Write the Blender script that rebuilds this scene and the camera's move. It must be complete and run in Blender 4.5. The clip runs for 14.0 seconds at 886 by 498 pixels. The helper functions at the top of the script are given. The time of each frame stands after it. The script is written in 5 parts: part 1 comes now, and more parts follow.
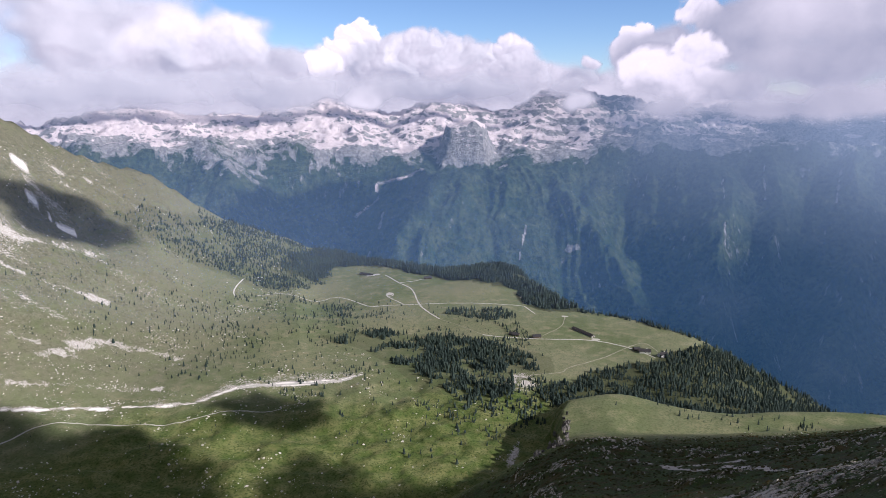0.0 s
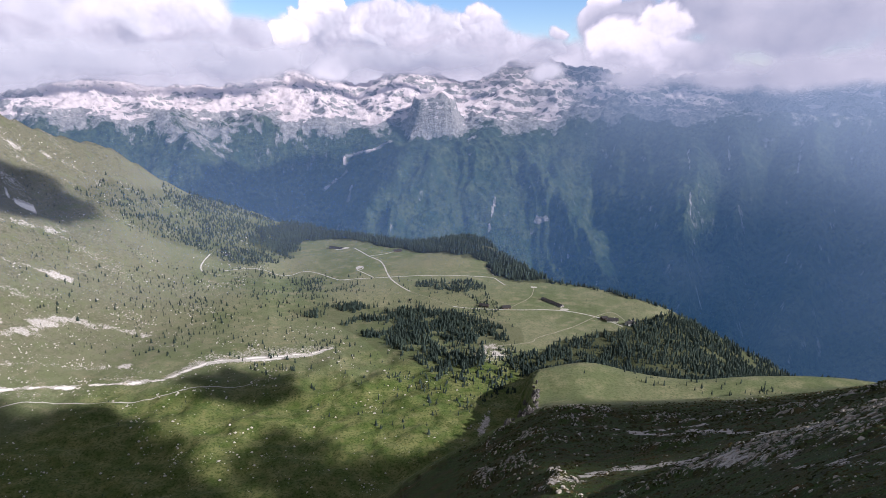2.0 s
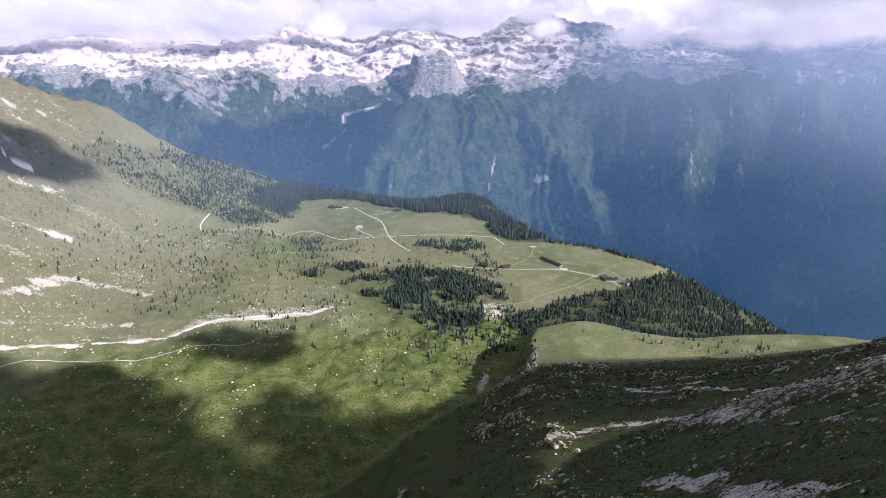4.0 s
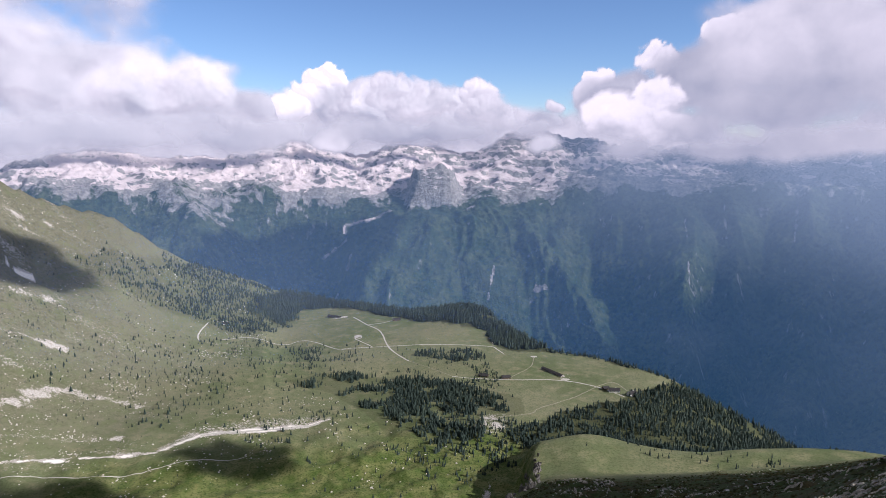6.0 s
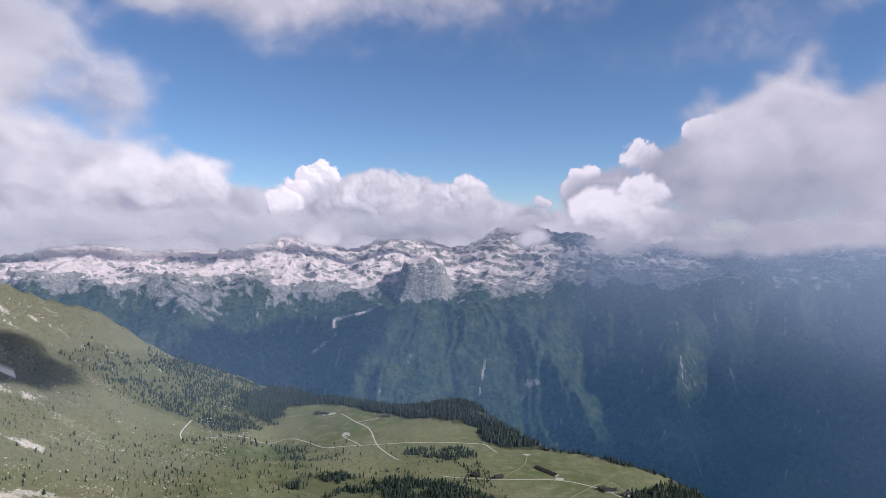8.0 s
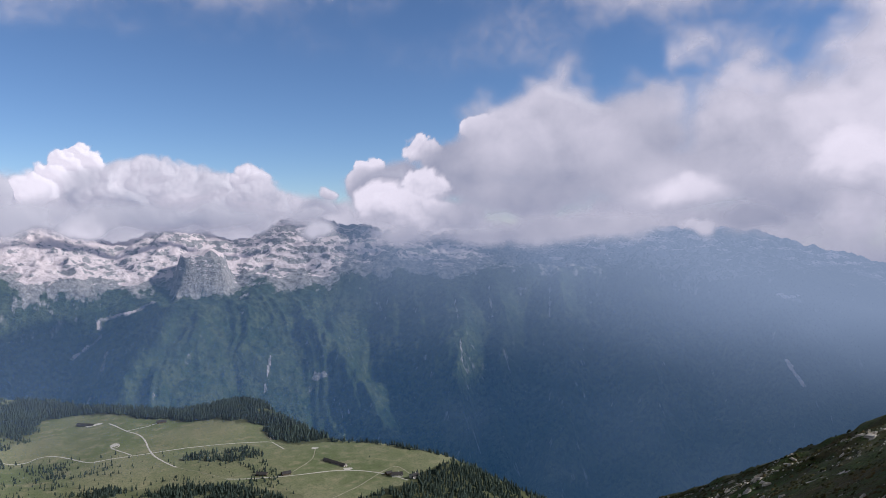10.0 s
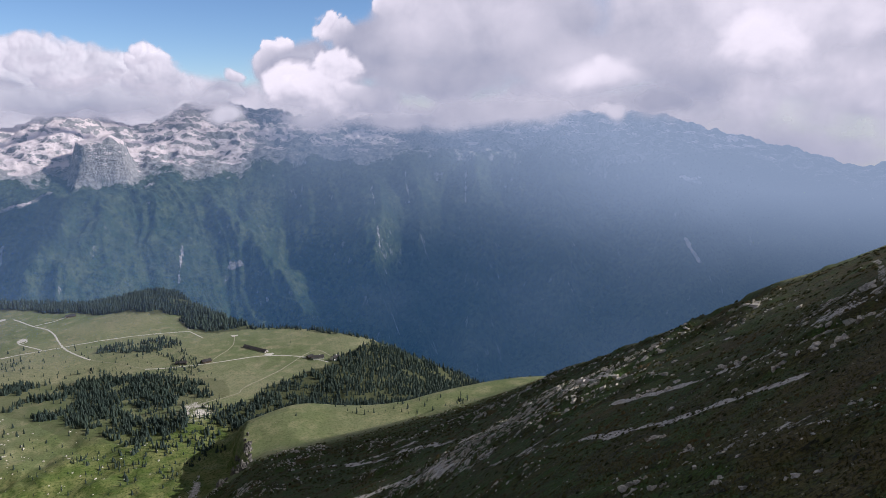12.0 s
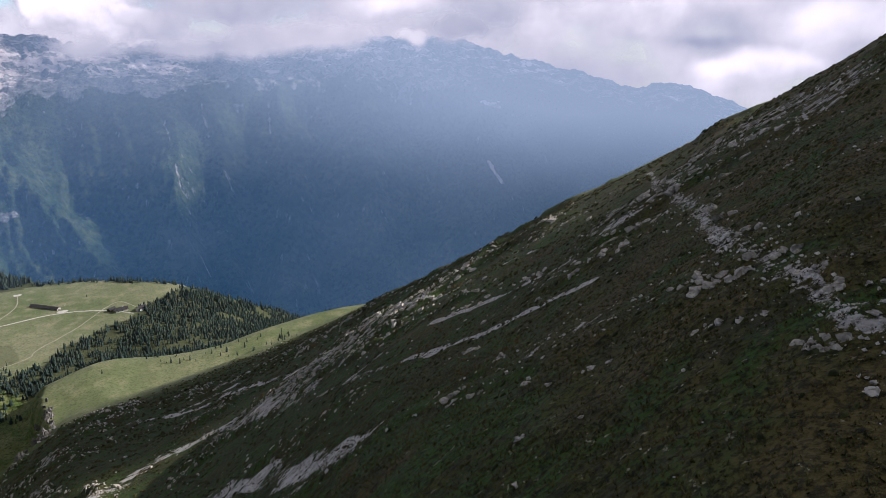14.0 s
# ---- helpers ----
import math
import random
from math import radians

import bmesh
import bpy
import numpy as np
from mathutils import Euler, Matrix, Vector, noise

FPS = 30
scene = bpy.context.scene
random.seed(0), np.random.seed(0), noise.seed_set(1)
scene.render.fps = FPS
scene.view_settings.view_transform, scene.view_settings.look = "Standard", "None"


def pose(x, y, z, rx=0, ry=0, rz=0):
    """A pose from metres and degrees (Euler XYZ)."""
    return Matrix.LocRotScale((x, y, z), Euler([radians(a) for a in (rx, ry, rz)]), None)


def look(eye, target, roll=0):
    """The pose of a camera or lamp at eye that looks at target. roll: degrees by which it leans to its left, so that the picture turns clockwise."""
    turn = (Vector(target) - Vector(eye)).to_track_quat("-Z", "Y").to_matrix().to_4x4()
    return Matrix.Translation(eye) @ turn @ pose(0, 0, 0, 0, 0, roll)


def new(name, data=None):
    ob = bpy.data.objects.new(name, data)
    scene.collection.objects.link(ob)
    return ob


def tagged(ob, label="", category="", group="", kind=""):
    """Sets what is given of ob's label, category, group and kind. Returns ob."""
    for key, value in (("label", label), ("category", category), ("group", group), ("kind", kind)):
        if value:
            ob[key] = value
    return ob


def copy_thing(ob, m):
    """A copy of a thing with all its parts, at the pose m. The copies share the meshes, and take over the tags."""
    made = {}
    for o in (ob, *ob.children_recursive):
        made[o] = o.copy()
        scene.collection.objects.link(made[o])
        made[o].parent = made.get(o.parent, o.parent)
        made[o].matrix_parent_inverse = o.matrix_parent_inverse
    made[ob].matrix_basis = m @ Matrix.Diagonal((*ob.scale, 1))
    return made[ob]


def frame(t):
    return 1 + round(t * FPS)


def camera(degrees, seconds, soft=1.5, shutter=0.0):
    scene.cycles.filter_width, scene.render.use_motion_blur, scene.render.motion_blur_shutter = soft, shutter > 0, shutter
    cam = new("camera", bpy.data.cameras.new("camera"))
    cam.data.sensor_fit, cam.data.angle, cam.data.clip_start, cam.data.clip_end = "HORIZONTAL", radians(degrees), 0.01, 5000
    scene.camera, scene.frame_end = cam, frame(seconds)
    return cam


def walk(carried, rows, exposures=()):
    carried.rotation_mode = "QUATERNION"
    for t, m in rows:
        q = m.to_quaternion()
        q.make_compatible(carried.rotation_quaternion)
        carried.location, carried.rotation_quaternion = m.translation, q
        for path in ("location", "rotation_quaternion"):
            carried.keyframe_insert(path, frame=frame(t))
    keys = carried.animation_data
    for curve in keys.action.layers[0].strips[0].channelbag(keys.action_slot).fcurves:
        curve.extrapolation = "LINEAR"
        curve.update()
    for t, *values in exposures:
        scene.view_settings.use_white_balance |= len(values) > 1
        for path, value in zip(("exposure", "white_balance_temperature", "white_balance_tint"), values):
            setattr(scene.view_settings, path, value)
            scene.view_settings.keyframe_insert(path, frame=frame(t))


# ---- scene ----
cam = camera(65.55, 14.0, soft=0.85)
EYE = 380.0  # height of the view point over the meadow plateau
# seconds, bearing clockwise from +y, pitch (degrees): the view turns where it is
TURNS = [
    (0.0, 0.0, -12.71), (0.5, 1.25, -12.70), (1.0, 2.25, -12.71), (1.5, 2.59, -12.71), (2.0, 2.60, -15.0),
    (2.2, 2.60, -17.59), (2.5, 2.62, -19.5), (3.2, 2.63, -19.7), (3.9, 2.63, -18.7), (4.3, 2.64, -17.15),
    (4.5, 2.64, -16.22), (5.0, 2.65, -14.08), (5.5, 2.66, -11.69), (6.0, 2.68, -9.29), (6.5, 2.70, -8.82),
    (7.0, 2.72, -4.72), (7.2, 2.73, -3.05), (7.6, 2.9, -1.6), (8.2, 4.2, -1.5), (8.8, 8.8, -1.9), (9.3, 14.44, -2.22),
    (9.5, 16.76, -2.22), (10.0, 21.16, -2.18), (10.5, 23.62, -2.48), (11.0, 25.04, -5.55), (11.5, 26.36, -9.54),
    (12.0, 28.12, -11.66), (12.5, 32.93, -11.68), (13.0, 38.66, -11.68), (13.5, 42.09, -12.23), (14.0, 44.03, -17.45),
]
walk(cam, [(t, pose(0.1, 0.1, EYE, 90 + p, 0, -a)) for t, a, p in TURNS],
     exposures=[(0.0, 0.34, 5800, 18), (2.0, 0.42, 5800, 18), (4.4, 0.82, 5800, 21), (5.5, 0.48, 5800, 19), (6.5, 0.22, 5850, 16), (7.2, 0.14, 5850, 15), (9.5, 0.02, 5800, 13), (10.5, 0.04, 5800, 13),
                (11.5, 0.08, 5850, 12), (12.0, 0.22, 5900, 14), (12.5, 0.36, 5900, 14), (14.0, 0.50, 5900, 15)])

# ---- sky and sun ----
SUN_BEARING, SUN_HEIGHT = 116.0, 33.0
world = bpy.data.worlds.new("sky")
scene.world = world
world.use_nodes = True
wn, wl = world.node_tree.nodes, world.node_tree.links
sky = wn.new("ShaderNodeTexSky")
sky.sky_type = "NISHITA"
sky.sun_disc = False
sky.sun_elevation = radians(SUN_HEIGHT)
sky.sun_rotation = radians(SUN_BEARING)
sky.altitude = 3000
sky.air_density, sky.dust_density, sky.ozone_density = 1.05, 0.1, 3.4
# broken cloud high overhead, above the blue gaps near the skyline
way = wn.new("ShaderNodeTexCoord")
split = wn.new("ShaderNodeSeparateXYZ")
puff = wn.new("ShaderNodeTexNoise")
puff.inputs["Scale"].default_value, puff.inputs["Detail"].default_value = 2.2, 6.0
high, thick, both = (wn.new("ShaderNodeMapRange"), wn.new("ShaderNodeMapRange"), wn.new("ShaderNodeMath"))
for node, a, b in ((high, 0.46, 0.66), (thick, 0.28, 0.50)):
    node.interpolation_type = "SMOOTHSTEP"
    node.inputs["From Min"].default_value, node.inputs["From Max"].default_value = a, b
both.operation = "MULTIPLY"
blend = wn.new("ShaderNodeMix")
blend.data_type = "RGBA"
# never in view: added to take the blue out of the fill light
blend.inputs[7].default_value = (2.0, 1.9, 1.78, 1)
wl.new(way.outputs["Generated"], split.inputs[0])
wl.new(way.outputs["Generated"], puff.inputs["Vector"])
wl.new(split.outputs[2], high.inputs["Value"])
wl.new(puff.outputs["Fac"], thick.inputs["Value"])
wl.new(high.outputs["Result"], both.inputs[0])
wl.new(thick.outputs["Result"], both.inputs[1])
wl.new(both.outputs[0], blend.inputs[0])
wl.new(sky.outputs[0], blend.inputs[6])
wl.new(blend.outputs[2], wn["Background"].inputs[0])
wn["Background"].inputs[1].default_value = 0.094
sun_data = bpy.data.lights.new("sun", "SUN")
sun_data.energy, sun_data.angle, sun_data.color = 5.0, radians(0.6), (1.0, 0.93, 0.82)
sun = new("sun", sun_data)
sa, sh = radians(SUN_BEARING), radians(SUN_HEIGHT)
sun.matrix_world = look((0, 0, 2000), (-math.sin(sa) * math.cos(sh), -math.cos(sa) * math.cos(sh), 2000 - math.sin(sh)))


# ---- noise and small maths ----
def lattice(ix, iy, seed):
    n = ix.astype(np.int64) * 374761393 + iy.astype(np.int64) * 668265263 + seed * 144665
    n = ((n ^ (n >> 13)) & 0xFFFFFFFF) * 1274126177
    n = n ^ (n >> 16)
    return (n & 0xFFFF) / 65535.0


def vnoise(x, y, seed=0):
    """Smooth value noise, 0 to 1."""
    x, y = np.asarray(x, float), np.asarray(y, float)
    ix, iy = np.floor(x), np.floor(y)
    fx, fy = x - ix, y - iy
    fx, fy = fx * fx * (3 - 2 * fx), fy * fy * (3 - 2 * fy)
    a, b = lattice(ix, iy, seed), lattice(ix + 1, iy, seed)
    c, d = lattice(ix, iy + 1, seed), lattice(ix + 1, iy + 1, seed)
    return (a * (1 - fx) + b * fx) * (1 - fy) + (c * (1 - fx) + d * fx) * fy


def fbm(x, y, octaves=4, seed=0):
    """Layered noise, about -1 to 1."""
    total, size = 0.0, 1.0
    for k in range(octaves):
        total = total + size * (2 * vnoise(x * 2 ** k + 17.3 * k, y * 2 ** k - 9.1 * k, seed + k) - 1)
        size *= 0.5
    return total / (2 - 2 * 0.5 ** octaves)


def ridged(x, y, octaves=4, seed=0):
    """Sharp-crested noise, 0 to 1."""
    total, size = 0.0, 1.0
    for k in range(octaves):
        total = total + size * (1 - np.abs(2 * vnoise(x * 2 ** k + 5.7 * k, y * 2 ** k + 3.3 * k, seed + k) - 1))
        size *= 0.5
    return total / (2 - 2 * 0.5 ** octaves)


def pillows(x, y, seed=0):
    """Rounded bumps with creases between them, 0 to 1."""
    ix, iy = np.floor(x), np.floor(y)
    near = np.full(np.shape(x), 9.0)
    for dx in (-1, 0, 1):
        for dy in (-1, 0, 1):
            cx, cy = ix + dx, iy + dy
            px, py = cx + lattice(cx, cy, seed), cy + lattice(cx, cy, seed + 50)
            near = np.minimum(near, (x - px) ** 2 + (y - py) ** 2)
    return np.clip(1 - near / 1.1, 0, 1) ** 1.4


def step(a, b, x):
    s = np.clip((x - a) / (b - a), 0, 1)
    return s * s * (3 - 2 * s)


def smooth_max(a, b, k):
    h = np.clip(0.5 + 0.5 * (a - b) / k, 0, 1)
    return b * (1 - h) + a * h + k * h * (1 - h)


def curve_of(pairs):
    """A smooth curve through (x, value) pairs."""
    px, pv = np.array(pairs, float).T
    slope = np.gradient(pv, px)

    def at(x):
        x = np.clip(np.asarray(x, float), px[0], px[-1])
        i = np.clip(np.searchsorted(px, x) - 1, 0, len(px) - 2)
        h = px[i + 1] - px[i]
        s = (x - px[i]) / h
        return ((2 * s ** 3 - 3 * s ** 2 + 1) * pv[i] + (s ** 3 - 2 * s ** 2 + s) * h * slope[i]
                + (3 * s ** 2 - 2 * s ** 3) * pv[i + 1] + (s ** 3 - s ** 2) * h * slope[i + 1])
    return at


def spot(bearing, d):
    """Plan position at a bearing and distance from the view point."""
    return d * math.sin(radians(bearing)), d * math.cos(radians(bearing))


# ---- the lie of the land, by bearing from the view point ----
# crest or brink of the open land: distance and height
BRINK = curve_of([(-150, 900), (-90, 1150), (-60, 1350), (-45, 1500), (-32, 1600), (-25.6, 1680), (-17.7, 1760), (-10.7, 1800), (-6.9, 1640),
                  (-1.2, 1480), (5.6, 1450), (8.5, 1330), (11.9, 1210), (15.2, 1180), (21.6, 1115), (26.3, 1120), (30.4, 1165), (34, 1180), (60, 1150), (90, 1000), (180, 900)])
BRINK_Z = curve_of([(-150, 700), (-90, 690), (-60, 650), (-45, 520), (-38, 425), (-32, 332), (-29.1, 277), (-25.6, 230), (-23.5, 208), (-21.8, 170), (-19.1, 104), (-17.1, 68), (-15.1, 40), (-13.4, 15),
                    (-11.3, -16), (-8.4, -14), (-5, -4), (-2, 0), (15, 0), (21.6, -2), (26.3, -42), (30.4, -95), (34, -140), (60, -250), (90, -250), (180, 0)])
# dip of the near mountainside's skyline below eye level, and the distance of that skyline
LIP = curve_of([(-180, -18), (-150, -14), (-120, -6), (-100, 2), (-80, 12), (-60, 25), (-40, 36), (-20, 39), (-8, 37), (0.8, 32.6), (5, 30.7), (9, 28.8),
                (11.9, 27.4), (15.8, 26.95), (24.8, 25.5), (35, 22.7), (38.7, 21.3), (45.8, 18.1), (52.4, 14.6), (60.2, 10.2), (65.9, 6.8),
                (72.1, 3.1), (75.7, 0.4), (79, -2), (84, -4), (88, -5), (100, -8), (120, -14), (150, -20), (180, -18)])
LIP_D = curve_of([(-180, 900), (-120, 500), (-80, 330), (-40, 420), (-20, 480), (0.8, 585), (5, 612), (9, 636), (11.9, 648), (15.8, 652), (24.8, 690), (35, 785),
                  (38.7, 740), (45.8, 520), (52.4, 390), (60.2, 300), (65.9, 250), (72.1, 220), (75.7, 225), (79, 260), (84, 320), (88, 380), (100, 450), (120, 600), (180, 900)])
BENCH_TOP = curve_of([(-180, 700), (9, 690), (11.4, 705), (15.6, 727), (20.3, 722), (24.7, 730), (28.8, 762), (35, 812), (40, 830), (180, 800)])


def strata(x, y):
    """Where the rock beds of the near mountainside crop out, about -1 to 1."""
    turn = 0.9 * fbm(x / 26, y / 26, 3, 65)
    across = np.log(np.maximum(x + 0.06 * y, 0) + 14) * 7.0 + turn
    broad = fbm(y / 46 + turn * 0.3, across, 4, 61)
    smooth_brow = 0.25 * np.exp(-((x - 141) / 70) ** 2 - ((y - 535) / 55) ** 2)
    return broad + 0.35 * fbm(x / 55, y / 55, 2, 67) - 0.04 - smooth_brow


def height(x, y):
    """Height of the ground."""
    d = np.hypot(x, y)
    az = np.degrees(np.arctan2(x, y))
    brink, brink_z = BRINK(az), BRINK_Z(az)
    # meadow floor rising to the crest of the far slope
    foot = np.interp(az, [-60, -30, -18, -10, 180], [700, 840, 1080, 1500, 1500])
    u = np.clip((d - foot) / (brink - foot), 0, 1)
    rise = np.where(brink_z > 0, u ** 1.35, step(0.0, 1.0, (d - 760) / np.maximum(brink - 760, 50)))
    floor = brink_z * rise
    floor = floor + 7.0 * fbm(x / 260, y / 260, 3, 3) * step(300, 700, d) + (1.4 + 9.0 * step(960, 780, d)) * fbm(x / 52, y / 52, 5, 8) + 5.0 * (ridged(x / 60 + 4, y / 60, 3, 12) - 0.6) * step(900, 700, d)
    crest_calm = 1 - 0.8 * step(0.72, 0.98, u)
    floor = floor + crest_calm * (14 * fbm(x / 90, y / 90, 4, 21) + 16 * (ridged(x / 150 + 3, y / 420, 3, 23) - 0.6)) * step(20, 160, floor)
    floor = floor + crest_calm * (5.0 * fbm(x / 34, y / 34, 4, 25) + 1.6 * (ridged(x / 16, y / 16, 2, 27) - 0.6)) * step(15, 110, floor)
    floor = floor + 20 * np.exp(-((az - 4.6) / 2.3) ** 2 - ((d - 1400) / 75) ** 2)
    floor = floor - 34 * np.exp(-((az + 29.5) / 3.4) ** 2 - ((d - 1405) / 75) ** 2)  # hollow under the crag
    over = np.maximum(d - brink, 0)
    floor = floor - (over * 0.75 + 25 * (1 - np.exp(-over / 30.0)))
    floor = np.maximum(floor, -730 + 12 * fbm(x / 200, y / 200, 3, 5))
    # bench at the foot of the near mountainside, with its grassy knoll
    top = BENCH_TOP(az)
    bench = (47 + 5 * np.exp(-((az - 15) / 3.2) ** 2)) * (0.12 * step(5.5, 9.6, az) + 0.88 * step(9.5, 11.2, az + 0.8 * fbm(x / 30, y / 30, 3, 45) + 0.55 * (ridged(x / 9, y / 9, 3, 46) - 0.6))) * (1 - step(0, 130, d - top)) * step(500, 640, d)
    floor = np.maximum(floor, floor * 0.2 + bench) * (bench > 1) + floor * (bench <= 1)
    # near mountainside
    lip, lip_d = LIP(az), LIP_D(az)
    s = np.clip(d / lip_d, 0, 1)
    out = np.maximum(d - lip_d, 0)
    hill = EYE - d * np.tan(np.radians(lip)) - 19.0 * (1 - s) ** 2
    hill = hill - 190.0 * s * (1 - s) ** 1.6 * step(42, 14, az) * step(-80, -20, az)  # hollow flank below
    hill = np.where(np.abs(az) < 95, hill - out * 0.55 - out ** 2 / 900.0, np.minimum(hill, EYE + 250) - out * 0.15)
    rough = step(25, 120, d)
    hill = hill + (1.2 * fbm(x / 30, y / 30, 3, 31) + 0.35 * fbm(x / 6, y / 6, 3, 33) + 2.5 * fbm(x / 110, y / 110, 2, 35) * rough) * (0.25 + 0.75 * step(0.0, 0.25, np.abs(s - 1)))
    hill = hill + 0.16 * fbm(x / 1.4, y / 1.4, 2, 41) * (1 - step(90, 220, d))
    # low rock ledges where the beds come to the surface
    hill = hill + 1.3 * (step(0.08, 0.34, strata(x, y)) - 0.3) * step(22, 45, d) * np.clip(d / 120, 0.45, 2.5) * (1 - step(0.9, 1.0, s))
    return smooth_max(hill, floor, 6.0)


def polar_sheet(name, bearings, reaches, surface, closed=False):
    """A sheet of ground whose rings lie at the given distances; finer towards the middle."""
    A, D = np.meshgrid(np.radians(bearings), reaches)
    x, y = D * np.sin(A), D * np.cos(A)
    z = surface(x, y)
    rows, cols = A.shape
    xyz = np.stack([x, y, z], -1).reshape(-1, 3)
    i = np.arange(rows * cols).reshape(rows, cols)
    if closed:
        i = np.concatenate([i, i[:, :1]], 1)
    quads = np.stack([i[:-1, :-1], i[1:, :-1], i[1:, 1:], i[:-1, 1:]], -1).reshape(-1, 4)[:, ::-1]
    return mesh_of(name, xyz, quads), x, y, z


def mesh_of(name, xyz, faces, smooth=True):
    """A mesh from arrays of points and of faces that all have the same number of corners."""
    faces = np.asarray(faces, np.int32)
    n, k = faces.shape
    me = bpy.data.meshes.new(name)
    me.vertices.add(len(xyz))
    me.vertices.foreach_set("co", np.asarray(xyz, np.float32).ravel())
    me.loops.add(n * k)
    me.loops.foreach_set("vertex_index", faces.ravel())
    me.polygons.add(n)
    me.polygons.foreach_set("loop_start", np.arange(0, n * k, k, dtype=np.int32))
    me.polygons.foreach_set("loop_total", np.full(n, k, np.int32))
    me.polygons.foreach_set("use_smooth", np.full(n, smooth, bool))
    me.update()
    return me


def paint(me, name, values):
    at = me.attributes.new(name, "FLOAT", "POINT")
    at.data.foreach_set("value", np.asarray(values, np.float32).ravel())


# ---- materials ----
class Nodes:
    """A material and short ways to add nodes to it."""

    def __init__(self, name):
        self.m = bpy.data.materials.new(name)
        self.m.use_nodes = True
        self.t = self.m.node_tree
        self.bsdf = self.t.nodes["Principled BSDF"]
        self.out = self.t.nodes["Material Output"]
        self.geo = self.t.nodes.new("ShaderNodeNewGeometry")

    def link(self, a, b):
        self.t.links.new(a, b)

    def put(self, socket, value):
        if hasattr(value, "links"):
            self.link(value, socket)
        else:
            socket.default_value = value

    def noise(self, scale, detail=4.0, rough=0.55, stretch=None, warp=0.0):
        n = self.t.nodes.new("ShaderNodeTexNoise")
        n.inputs["Scale"].default_value, n.inputs["Detail"].default_value = scale, detail
        n.inputs["Roughness"].default_value, n.inputs["Distortion"].default_value = rough, warp
        source = self.geo.outputs["Position"]
        if stretch:
            v = self.t.nodes.new("ShaderNodeVectorMath")
            v.operation = "MULTIPLY"
            self.link(source, v.inputs[0])
            v.inputs[1].default_value = stretch
            source = v.outputs[0]
        self.link(source, n.inputs["Vector"])
        return n.outputs["Fac"]

    def attr(self, name):
        n = self.t.nodes.new("ShaderNodeAttribute")
        n.attribute_name = name
        return n.outputs["Fac"]

    def math(self, op, a, b=0.0):
        n = self.t.nodes.new("ShaderNodeMath")
        n.operation = op
        self.put(n.inputs[0], a)
        self.put(n.inputs[1], b)
        return n.outputs[0]

    def between(self, value, a, b, lo=0.0, hi=1.0):
        n = self.t.nodes.new("ShaderNodeMapRange")
        n.interpolation_type = "SMOOTHSTEP"
        self.put(n.inputs["Value"], value)
        for key, v in (("From Min", a), ("From Max", b), ("To Min", lo), ("To Max", hi)):
            n.inputs[key].default_value = v
        return n.outputs["Result"]

    def mix(self, fac, a, b):
        n = self.t.nodes.new("ShaderNodeMix")
        n.data_type = "RGBA"
        self.put(n.inputs[0], fac)
        for socket, v in ((n.inputs[6], a), (n.inputs[7], b)):
            if isinstance(v, tuple):
                socket.default_value = (*v, 1.0)
            else:
                self.link(v, socket)
        return n.outputs[2]

    def bump(self, value, strength, distance):
        n = self.t.nodes.new("ShaderNodeBump")
        n.inputs["Strength"].default_value, n.inputs["Distance"].default_value = strength, distance
        self.put(n.inputs["Height"], value)
        self.link(n.outputs[0], self.bsdf.inputs["Normal"])

    def finish(self, color, rough=0.9, metal=0.0, spec=0.25):
        self.put(self.bsdf.inputs["Base Color"], color if not isinstance(color, tuple) else (*color, 1.0))
        self.put(self.bsdf.inputs["Roughness"], rough)
        self.bsdf.inputs["Metallic"].default_value = metal
        self.bsdf.inputs["Specular IOR Level"].default_value = spec
        return self.m


